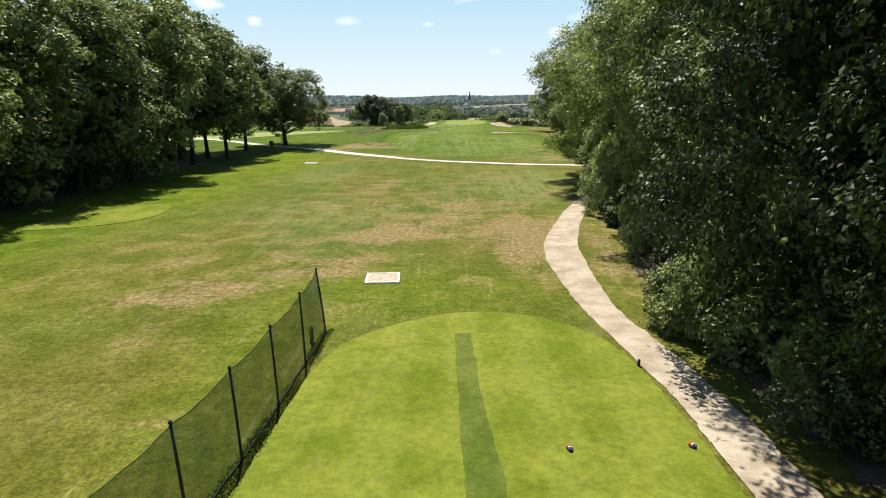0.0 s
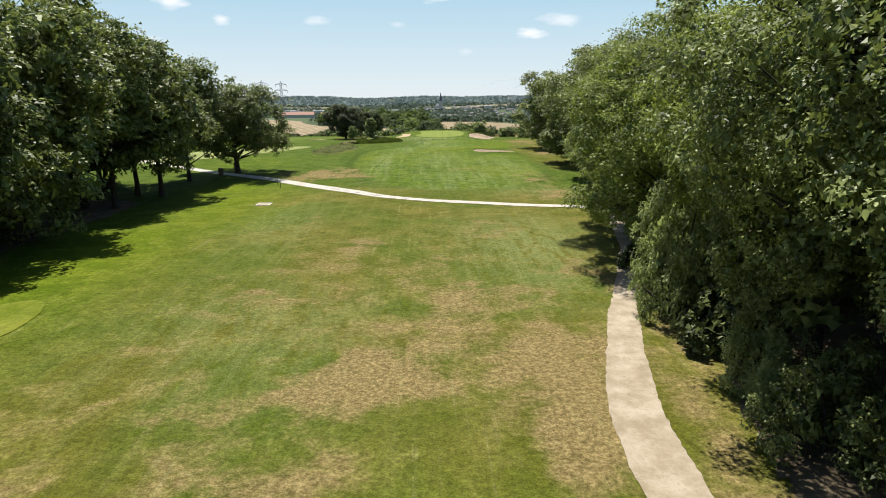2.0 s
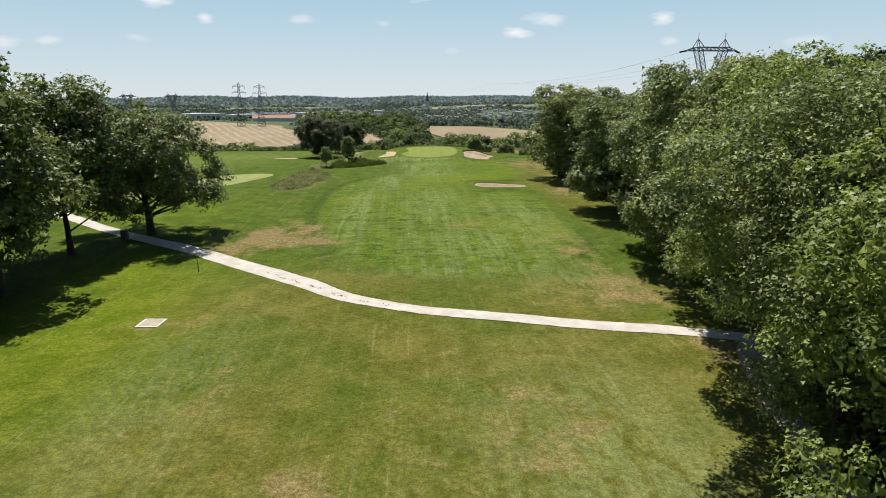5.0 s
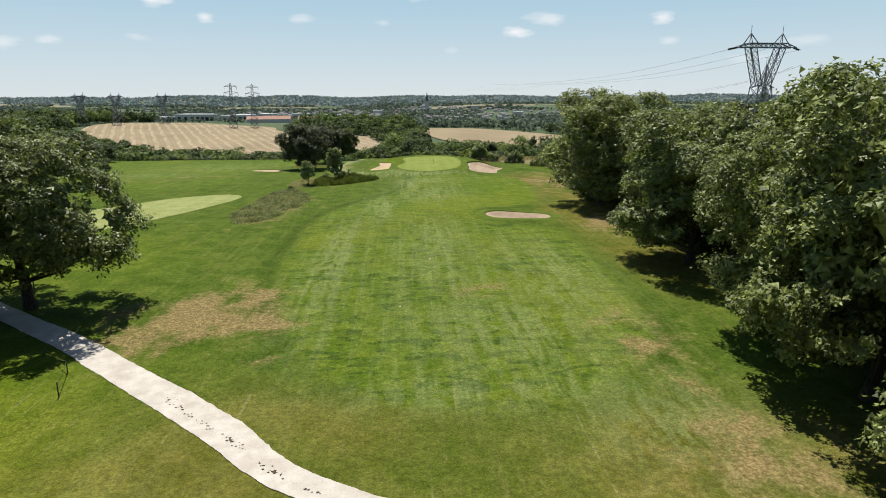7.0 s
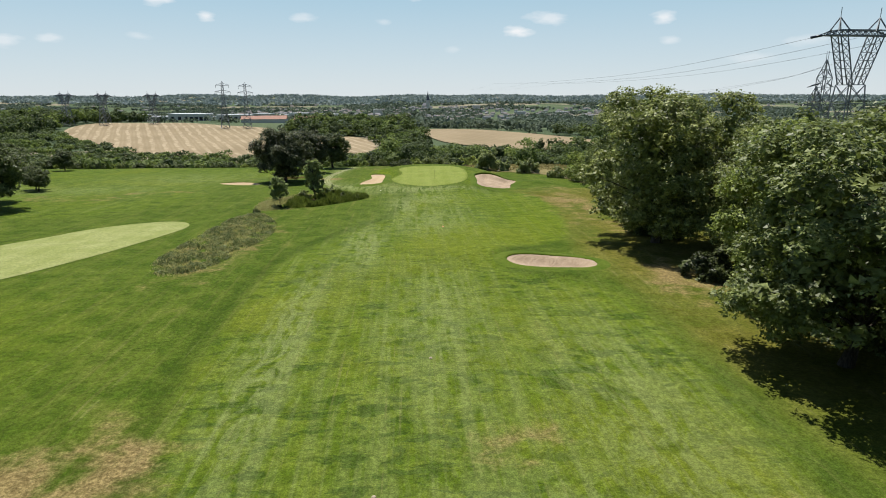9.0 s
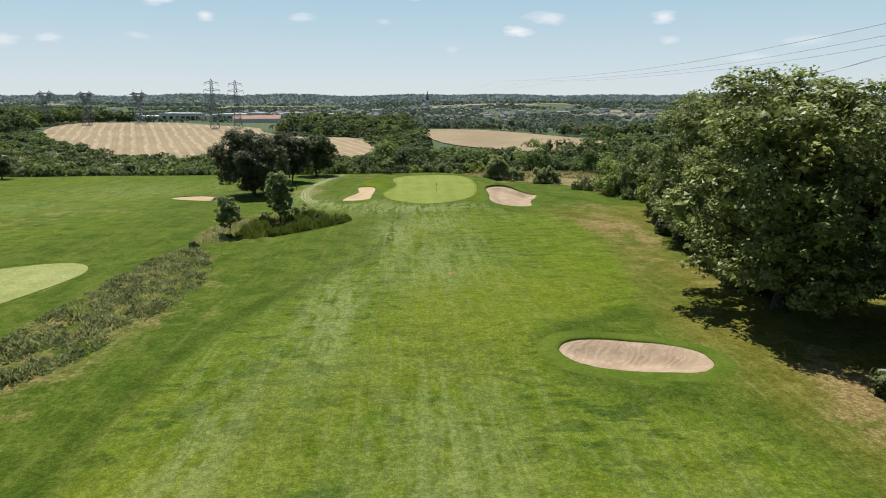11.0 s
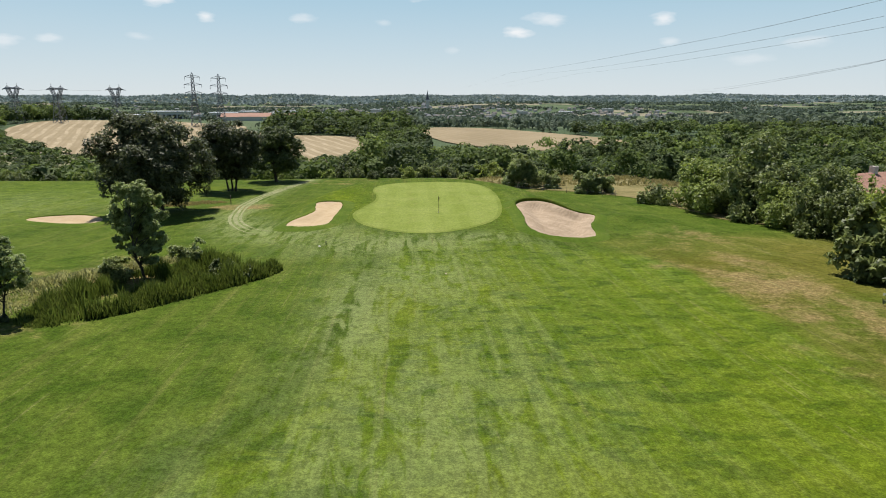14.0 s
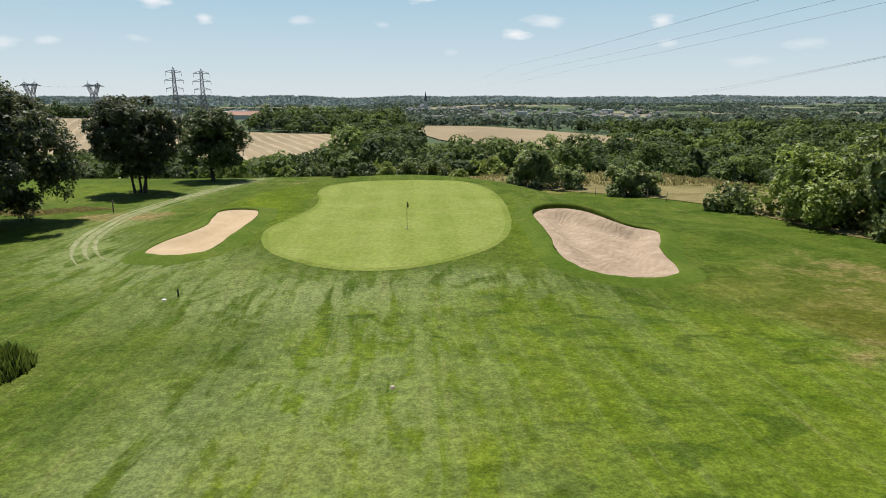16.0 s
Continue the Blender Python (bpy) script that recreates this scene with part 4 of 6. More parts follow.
def make_bush(name, seed, high, wide, clumps, count, size, material, label):
    rng = np.random.default_rng(seed)
    root = tagged(new(name), label, "bush")
    c, r = [], []
    for k in range(clumps):
        a, q = rng.uniform(0, 6.3), wide * 0.8 * rng.uniform(0, 1) ** 0.6
        rad = wide * rng.uniform(0.16, 0.36)
        top = max(0.3, high - rad) * (1 - 0.4 * (q / wide) ** 2) * (0.78 + 0.22 * math.sin(a * 2 + seed) + 0.15 * math.sin(a * 5 + seed * 2))
        c.append((math.cos(a) * q, math.sin(a) * q, rng.uniform(0.1, 1) ** 0.8 * top))
        r.append(rad)
    for k in range(clumps // 3):
        x, y, z = c[rng.integers(clumps)]
        c.append((x * 1.05, y * 1.05, min(high * 1.05, z + wide * rng.uniform(0.2, 0.4))))
        r.append(wide * rng.uniform(0.09, 0.17))
    stems = [tube([(x * 0.15, y * 0.15, -0.2), (x * 0.5, y * 0.5, z * 0.5), (x, y, z)], [0.07, 0.05, 0.02], 5) for x, y, z in c[:10]]
    v, f = join(stems)
    part("stem", mesh_of("stem", v, f, BARK), root)
    part("foliage", foliage_mesh("foliage", c, r, count, size, rng, material, 0.95, 0.03), root)
    return root


USED = set()


def plant(ob, x, y, turn=0.0, grow=1.0, tall=1.0, label="", group=""):
    """Sets the first use of a plant in place, and copies after that."""
    m = Matrix.LocRotScale((x, y, height(x, y) - 0.03), Euler((0, 0, turn)), (grow, grow, grow * tall))
    if ob.name in USED:
        made = copy_thing(ob, m)
        made.matrix_basis = m
    else:
        USED.add(ob.name)
        made = ob
        made.matrix_basis = m
    return tagged(made, label, "", group)


NEAR = [make_tree("oak_tree", 11 + k, 15.5, 5.7, 1.6 + k * 0.4, 68, 49000, 0.072, m, "tall dense oak at the edge of the wood", skirt=0.8, clump=(0.18, 0.34), dense=0.25, core=1.8) for k, m in enumerate((OAK_SHADED, OAK_LIGHT, OAK))]
MIDT = [make_tree("oak_tree", 31 + k, 15.5, 6.2, 1.3 + 0.3 * k, 62, 30000, 0.115, m, "broad leafy oak in a row beside the fairway", skirt=0.9, clump=(0.18, 0.34), dense=0.22) for k, m in enumerate((OAK, OAK_LIGHT, OAK))]
REAR = [make_tree("oak_tree", 41 + k, 16.0, 6.2, 0.4, 44, 7000, 0.22, m, "broad leafy oak behind the front row", dense=0.2) for k, m in enumerate((OAK, OAK_SHADED))]
TALL = [make_tree("oak_tree", 51 + k, 18.0, 5.6, 3.0 + 0.4 * k, 50, 12000, 0.165, m, "tall dark oak with a bare lower trunk", 0.3, clump=(0.22, 0.40), dense=0.26) for k, m in enumerate((OAK, OAK, OAK))]
DENSE = [make_tree("oak_tree", 61 + k, 18.0, 6.0, 0.6, 50, 12000, 0.165, m, "tall dense dark oak of the wood", 0.3, clump=(0.20, 0.38), dense=0.26) for k, m in enumerate((OAK, OAK))]
LONE = make_tree("oak_tree", 71, 13.6, 7.2, 2.6, 62, 34000, 0.118, OAK, "spreading old oak with a leaning trunk beside the gravel path", 0.42, lean=-0.04, skirt=0.95, clump=(0.17, 0.32), dense=0.22)
BIG = make_tree("maple_tree", 81, 10.4, 5.0, 1.9, 56, 30000, 0.12, COPPER, "dark bronze-leaved tree standing alone near the bunker", 0.34, skirt=0.9, clump=(0.22, 0.40), dense=0.3)
MULTI = make_tree("maple_tree", 82, 9.6, 3.9, 2.0, 40, 18000, 0.12, COPPER, "dark bronze-leaved tree on a cluster of slim stems", 0.24, stems=4, skirt=0.8, clump=(0.24, 0.42), dense=0.3)
ROUND = make_tree("maple_tree", 83, 8.8, 4.0, 1.6, 36, 15000, 0.12, MAPLE, "compact dark-green tree at the edge of the course", 0.25, skirt=0.8, clump=(0.24, 0.42), dense=0.3)
SAPLING = make_tree("young_tree", 84, 4.4, 1.25, 1.2, 64, 9000, 0.062, WILLOW, "small young tree with greyish leaves", 0.06, clump=(0.16, 0.28), dense=0.2)
YOUNG = make_tree("young_tree", 85, 6.4, 1.5, 1.4, 70, 12000, 0.075, WILLOW, "young leafy tree standing in the reeds", 0.09, clump=(0.16, 0.30), dense=0.25)
SHRUBS = [make_bush("bush", 91 + k, 3.4, 2.3, 22, 2800, 0.15, m, "dense leafy bush in the undergrowth") for k, m in enumerate((OAK_SHADED, OAK))]
THICKET = [make_bush("bush", 191 + k, 3.4, 2.3, 26, 9500, 0.052, m, "dense leafy bush beside the gravel path") for k, m in enumerate((OAK_SHADED, OAK, OAK_LIGHT))]
TALL_BUSH = make_bush("bush", 195, 3.4, 2.1, 34, 14000, 0.045, SALLOW, "tall pale-leaved bush beside the gravel path")
HEDGE = [make_bush("bush", 95 + k, 4.2, 3.0, 28, 2400, 0.15, m, "rounded bush in the overgrown hedge") for k, m in enumerate((OAK_LIGHT, OAK, MAPLE))]
BIGHEDGE = [make_bush("bush", 105 + k, 6.0, 3.9, 40, 8000, 0.125, m, "tall rounded bush in the hedge beside the boundary") for k, m in enumerate((OAK, OAK_LIGHT))]
PALE = make_bush("bush", 99, 4.6, 2.4, 34, 6500, 0.11, SALLOW, "tall pale-leaved bush behind the green")

rnd = random.Random(5)
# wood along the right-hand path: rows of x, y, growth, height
# leaf sort paints the light: shade-dark near end, lighter trees where sun reaches
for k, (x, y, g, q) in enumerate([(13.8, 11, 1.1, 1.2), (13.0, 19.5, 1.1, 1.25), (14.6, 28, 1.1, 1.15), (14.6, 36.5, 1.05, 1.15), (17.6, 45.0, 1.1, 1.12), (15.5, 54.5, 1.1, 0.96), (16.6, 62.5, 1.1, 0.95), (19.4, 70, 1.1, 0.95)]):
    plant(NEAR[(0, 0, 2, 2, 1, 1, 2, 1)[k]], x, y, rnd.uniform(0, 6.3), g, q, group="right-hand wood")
for k, (x, y, g) in enumerate([(13.6, 3, 1.0), (20, 7, 1.2), (20.5, 16, 1.2), (21, 25, 1.25), (21, 34, 1.2), (24, 41, 1.2), (26.5, 50, 1.2), (29, 60, 1.2), (28, 14, 1.3), (28.5, 28, 1.3), (30, 41, 1.3), (33, 54, 1.3), (37, 20, 1.3), (38, 37, 1.3)]):
    plant(REAR[k % 2], x, y, rnd.uniform(0, 6.3), g, rnd.uniform(0.95, 1.1), group="right-hand wood")
for k, (x, y, g, q) in enumerate([(22.6, 78, 1.05, 1.0), (23.6, 89, 1.08, 1.02), (25.2, 98, 0.92, 1.05), (25.6, 114, 1.14, 0.80), (29.8, 124, 0.9, 0.95), (26.6, 144, 1.24, 0.82), (31.5, 133, 0.85, 0.95), (30.8, 155, 0.88, 0.92), (32.8, 165, 1.08, 0.9), (37.0, 174, 0.85, 0.92), (30, 105.5, 0.9, 1.0)]):
    plant(MIDT[(0, 2, 0, 2, 1, 2, 0, 0, 2, 0, 1)[k]], x, y, rnd.uniform(0, 6.3), g, q, group="trees along the right-hand edge")
for k, (x, y, g) in enumerate([(33, 74, 1.05), (33, 84, 1.1), (34, 95, 1.05), (37.5, 106, 0.9), (36, 116, 0.9), (38, 127, 0.82), (38.5, 141, 0.8), (41, 153, 0.82), (44, 165, 0.85)]):
    plant(REAR[k % 2], x, y, rnd.uniform(0, 6.3), g, rnd.uniform(0.95, 1.08), group="trees along the right-hand edge")
plant(TALL_BUSH, 11.6, 21.2, 0.8, 1.3, 1.9, "tall pale-leaved bush leaning out of the wood")
plant(TALL_BUSH, 12.4, 36.0, 4.4, 0.8, 1.5, "pale-leaved bush at the edge of the wood")
plant(TALL_BUSH, 12.4, 44.6, 1.8, 1.25, 1.9, "tall pale-leaved bush leaning out of the wood")
plant(THICKET[2], 11.2, 15.2, 2.8, 0.9, 1.3, "pale-leaved bush beside the gravel path")
for k, (x, y, g) in enumerate([(10.9, 14.5, 1.0), (11.2, 22.0, 1.25), (11.0, 25.5, 0.9), (12.4, 32, 1.0), (13.2, 40, 0.95), (14.6, 46, 0.85), (11.8, 8, 1.0), (17.6, 51, 0.8), (19.6, 57.5, 0.95), (12.6, 18, 1.5), (12.9, 25, 1.6), (20.6, 66, 0.9), (22.8, 83, 0.8), (24, 101, 0.8), (26, 131, 0.9), (27, 150, 0.9), (31, 170, 1.0), (33, 177, 1.2), (28.5, 147, 1.0), (28.6, 117, 1.0), (30.6, 163, 1.1), (29.5, 154, 1.1), (13.8, 53.5, 0.6), (17.5, 60.5, 0.9)]):
    plant((THICKET if y < 34 else SHRUBS)[k % 2], x, y, rnd.uniform(0, 6.3), g, rnd.uniform(0.9, 1.3), group="undergrowth of the right-hand wood")
# wood on the left
for k, (x, y, g) in enumerate([(-34.5, 30, 0.98), (-34.0, 39, 1.0), (-35.0, 48, 1.0), (-33.0, 55.5, 1.0), (-32.0, 63, 1.0), (-33.4, 71, 1.0), (-32.0, 78.5, 0.95), (-30.4, 86.3, 0.9), (-33.4, 86.8, 0.92), (-31.5, 98, 0.86), (-39.5, 92, 0.98), (-36.5, 81, 1.0), (-42.5, 34, 1.05), (-43, 44, 1.05), (-42, 53, 1.05), (-41, 62, 1.05), (-41, 71, 1.05), (-51, 39, 1.1), (-51, 50, 1.1), (-50, 60, 1.1), (-49, 71, 1.05), (-60, 46, 1.15), (-60, 60, 1.15), (-58, 74, 1.1), (-37, 22, 1.0), (-46, 24, 1.1), (-46, 82, 1.0), (-70, 52, 1.2), (-70, 68, 1.2), (-36.2, 84.6, 0.9), (-39.5, 86.2, 0.95), (-42.5, 90, 0.95), (-35, 78.8, 0.95), (-41, 81.5, 1.0), (-45.5, 86, 1.0), (-49, 93, 1.0)]):
    plant(REAR[k % 2] if x < -40.5 and y < 80 else TALL[k % 3] if (y > 75 or k % 4 == 1) else DENSE[k % 2], x, y, rnd.uniform(0, 6.3), g * 1.10, rnd.uniform(0.92, 1.04), group="left-hand wood")
for k, (x, y, g) in enumerate([(-38, 41, 0.8), (-38, 51, 0.9), (-37, 60, 0.8), (-45, 57, 1.1), (-45, 47, 1.1), (-44, 67, 1.0), (-38, 33, 0.8), (-54, 55, 1.2), (-54, 66, 1.2), (-44, 76, 0.8), (-41, 95, 0.6), (-45, 92, 0.8), (-48, 98, 0.7), (-50, 86, 1.0), (-40, 79, 0.6)]):
    plant(SHRUBS[k % 2], x, y, rnd.uniform(0, 6.3), g, rnd.uniform(0.7, 1.0), group="undergrowth of the left-hand wood")
plant(LONE, -27.2, 105.4, 0.3)
# single trees round the green
plant(BIG, -23.6, 207.5, 0.4)
plant(MULTI, -21.4, 227.2, 1.0)
plant(ROUND, -18.3, 241, 0.2)
plant(SAPLING, -17.5, 171.3, 0.5)
plant(YOUNG, -13.6, 178.8, 0.5)
for k, (x, y, g) in enumerate([(-57.5, 171, 1.1), (-62, 178, 1.0), (-64, 194, 0.45), (-66.5, 197.5, 0.5), (-92, 232, 0.8), (-100, 238, 0.9), (-84, 240, 0.55), (-108, 246, 0.9)]):
    plant(ROUND, x, y, k * 1.3, g, group="trees at the far edge of the course")
# overgrown hedge round the course
for k in range(34):
    x = -150 + k * 3.9 + rnd.uniform(-1.3, 1.3)
    plant(HEDGE[k % 3], x, 250 + rnd.uniform(-2, 6) + 8 * smooth(-x, 60, 140), rnd.uniform(0, 6.3), rnd.uniform(0.38, 0.62) * (1 + 0.7 * float(smooth(-x, 70, 95))), rnd.uniform(0.8, 1.2), group="hedge behind the course")
for k, (x, y, g) in enumerate([(-11, 249, 0.7), (-6, 247, 0.8), (-2.5, 244, 0.6), (3, 243, 0.75), (6.5, 246, 1.0), (0, 252, 1.0), (12.5, 240, 0.65), (10, 250, 1.1), (-8, 256, 1.2), (18, 252, 1.2)]):
    plant(HEDGE[k % 3], x, y, rnd.uniform(0, 6.3), g * 0.75, rnd.uniform(0.8, 1.2), group="hedge behind the course")
plant(PALE, 20.4, 230.5, 0.3, 1.3, 1.05)
plant(PALE, 23.8, 228.5, 2.0, 0.72, 0.9)
plant(PALE, 27.6, 222.5, 1.0, 0.85, 1.0)
plant(PALE, 29.4, 221.8, 4.0, 0.7, 1.0)
for k, (x, y, g) in enumerate([(33.0, 211.6, 0.75), (36.6, 206.0, 1.22), (38.6, 200.5, 1.2), (38.6, 195.5, 0.85), (38.8, 190.6, 0.85), (39.6, 183.4, 0.85), (39.6, 178, 0.9), (43, 205, 0.9), (44, 197, 0.9), (48, 202, 1.1), (52, 194, 1.1)]):
    plant(BIGHEDGE[k % 2] if k else HEDGE[1], x, y, rnd.uniform(0, 6.3), g, rnd.uniform(0.95, 1.2), group="hedge beside the boundary fence")

# ---- things on the course ----


def beam(a, b, w):
    """A square bar from a to b."""
    a, b = np.asarray(a, float), np.asarray(b, float)
    d = (b - a) / (np.linalg.norm(b - a) + 1e-9)
    s = np.cross(d, (0.13, 0.29, 0.95) if abs(d[2]) < 0.9 else (1, 0.2, 0))
    s /= np.linalg.norm(s)
    t = np.cross(d, s)
    v = [p + w / 2 * (i * s + j * t) for p in (a, b) for i, j in ((-1, -1), (1, -1), (1, 1), (-1, 1))]
    return v, [(0, 1, 5, 4), (1, 2, 6, 5), (2, 3, 7, 6), (3, 0, 4, 7), (3, 2, 1, 0), (4, 5, 6, 7)]


def block(x0, x1, y0, y1, z0, z1, bevel=0.012):
    bm = bmesh.new()
    bmesh.ops.create_cube(bm, size=1)
    for v in bm.verts:
        v.co = ((x0 + x1) / 2 + v.co.x * (x1 - x0), (y0 + y1) / 2 + v.co.y * (y1 - y0), (z0 + z1) / 2 + v.co.z * (z1 - z0))
    if bevel:
        bmesh.ops.bevel(bm, geom=bm.edges[:], offset=bevel, segments=2, affect="EDGES")
    return bm


def from_bm(name, bm, material):
    me = bpy.data.meshes.new(name)
    bm.to_mesh(me)
    bm.free()
    me.materials.append(material)
    return me


def solid(name, pieces, material, flat=True):
    v, f = join(pieces)
    return mesh_of(name, v, f, material, flat)


def at(root, x, y, turn=0.0, lift=0.0):
    root.matrix_basis = pose(x, y, height(x, y) + lift, 0, 0, turn)
    return root


def net_fence():
    posts = [(-3.7, 21.2), (-3.85, 18.6), (-3.95, 15.8), (-4.1, 13.2), (-4.35, 10.8), (-4.8, 8.2), (-5.6, 5.0)]
    root = tagged(new("net_fence"), "sagging green net fence on dark steel posts beside the tee", "fence")
    tops = []
    for k, (x, y) in enumerate(posts):
        z = height(x, y)
        lean = (-0.30, 0.22) if k == 0 else (-0.05 - 0.02 * k, 0.03)
        top = (x + lean[0], y + lean[1], z + 2.34)
        tops.append(top)
        v, f = tube([(x, y, z - 0.2), ((x + top[0]) / 2, (y + top[1]) / 2, z + 1.2), top], [0.036, 0.034, 0.03], 8)
        post = part("post", mesh_of("post", v, f, POST), root)
        cap = solid("cap", [tube([(top[0], top[1], top[2] - 0.01), (top[0], top[1], top[2] + 0.05)], [0.045, 0.03], 8)], BLACK, False)
        part("cap", cap, post)
    brace = solid("brace", [tube([(posts[0][0], posts[0][1], height(*posts[0]) + 0.02), (tops[0][0] + 0.1, tops[0][1] - 0.15, tops[0][2] - 0.9)], [0.018, 0.018], 6)], POST)
    part("brace", brace, root)
    for k in range(len(posts) - 1):
        (ax, ay), (bx, by) = posts[k], posts[k + 1]
        n, m = 16, 9
        v = []
        for i in range(n + 1):
            t = i / n
            sag = 0.10 * math.sin(math.pi * t)
            for j in range(m + 1):
                q = j / m
                base = np.array([ax + (bx - ax) * t, ay + (by - ay) * t])
                z0 = height(base[0], base[1]) + 0.03
                top = np.array(tops[k]) * (1 - t) + np.array(tops[k + 1]) * t
                top[2] -= 0.05 + sag + 0.03 * noise.noise((k * 2 + t * 5, 0.4, 7))
                out = 0.10 * math.sin(math.pi * t) * math.sin(math.pi * q) + 0.03 * noise.noise((k * 3 + t * 4, q * 3, 0))
                v.append((base[0] * (1 - q) + top[0] * q + out, base[1] * (1 - q) + top[1] * q, z0 * (1 - q) + top[2] * q))
        i = np.arange((n + 1) * (m + 1)).reshape(n + 1, m + 1)
        f = np.stack([i[:-1, :-1], i[:-1, 1:], i[1:, 1:], i[1:, :-1]], -1).reshape(-1, 4)
        net = part("netting", mesh_of("netting", v, f, NETTING), root, "see-through green mesh")
        edge = [v[int(q)] for q in i[:, -1]]
        part("top_cord", solid("top_cord", [tube(edge, [0.014] * len(edge), 5)], REED, False), net)
        edge = [v[int(q)] for q in i[:, 0]]
        part("bottom_cord", solid("bottom_cord", [tube(edge, [0.03] * len(edge), 5)], BLACK, False), net)


def tee_mat(x, y, turn, size, label):
    root = tagged(new("practice_mat"), label, "mat")
    h, w = size / 2, 0.11
    for a, b, c, d in ((-h, h, -h, -h + w), (-h, h, h - w, h), (-h, -h + w, -h + w, h - w), (h - w, h, -h + w, h - w)):
        part("border", from_bm("border", block(a, b, c, d, -0.04, 0.055), WHITE), root, "pale stone edging")
    part("surface", from_bm("surface", block(-h + w, h - w, -h + w, h - w, -0.04, 0.035, 0), MATTING), root, "worn sandy playing surface")
    return at(root, x, y, turn)


def tee_marker(x, y, turn):
    root = tagged(new("tee_marker"), "small red and dark-blue tee marker block on the turf", "tee marker", "tee markers")
    bm = block(-0.07, 0.07, 0.0, 0.13, 0, 0.13, 0.02)
    part("red_half", from_bm("red_half", bm, RED), root, "red painted half")
    part("blue_half", from_bm("blue_half", block(-0.07, 0.07, -0.13, -0.003, 0, 0.12, 0.02), BLUE), root, "dark-blue half")
    part("stripe", from_bm("stripe", block(-0.072, 0.072, -0.02, 0.02, 0.05, 0.137, 0.004), WHITE), root)
    at(root, x, y, turn, 0.03)
    root.scale = (0.72, 0.72, 0.72)
    return root


def short_post(x, y, high, label, material=WOOD, rad=0.05, lean=0.02):
    root = tagged(new("wooden_post"), label, "post")
    part("shaft", solid("shaft", [tube([(0, 0, -0.15), (lean * high / 2, 0, high / 2), (lean * high, 0, high)], [rad, rad * 0.95, rad * 0.9], 8)], material, False), root)
    part("cap", solid("cap", [tube([(lean * high, 0, high - 0.005), (lean * high, 0, high + 0.04)], [rad * 1.05, rad * 0.7], 8)], material, False), root)
    return at(root, x, y)


def plate(x, y, size, material, label):
    """A round distance disc let into the turf."""
    root = tagged(new("distance_disc"), label, "marker disc", "distance markers")
    part("disc", solid("disc", [tube([(0, 0, -0.03), (0, 0, 0.035), (0, 0, 0.05)], [size, size, size * 0.85], 18)], material, False), root)
    part("collar", solid("collar", [tube([(0, 0, -0.03), (0, 0, 0.02)], [size * 1.18, size * 1.12], 18)], MATTING, False), root)
    return at(root, x, y)


def flagstick(x, y):
    root = tagged(new("flagstick"), "thin flagstick with a small limp olive flag in the hole", "flagstick")
    part("pole", solid("pole", [tube([(0, 0, -0.05), (0, 0, 0.8), (0.01, 0, 1.55)], [0.016, 0.014, 0.012], 8)], YELLOW, False), root)
    v, n, m = [], 7, 7
    for i in range(n + 1):
        for j in range(m + 1):
            t, q = i / n, j / m
            v.append((0.012 + 0.08 * t + 0.012 * math.sin(q * 5), 0.03 * math.sin(t * 7 + q * 2), 1.53 - 0.30 * q - 0.14 * t * t))
    i = np.arange((n + 1) * (m + 1)).reshape(n + 1, m + 1)
    f = np.stack([i[:-1, :-1], i[:-1, 1:], i[1:, 1:], i[1:, :-1]], -1).reshape(-1, 4)
    part("flag", mesh_of("flag", v, f, YELLOW), root, "drooping olive cloth")
    rim = [(0.06 * math.cos(a), 0.06 * math.sin(a), 0.002) for a in np.linspace(0, 6.283, 13)]
    part("cup", solid("cup", [tube(rim, [0.012] * 13, 5)], WHITE, False), root, "white rim of the hole")
    return at(root, x, y, 0, 0.035)


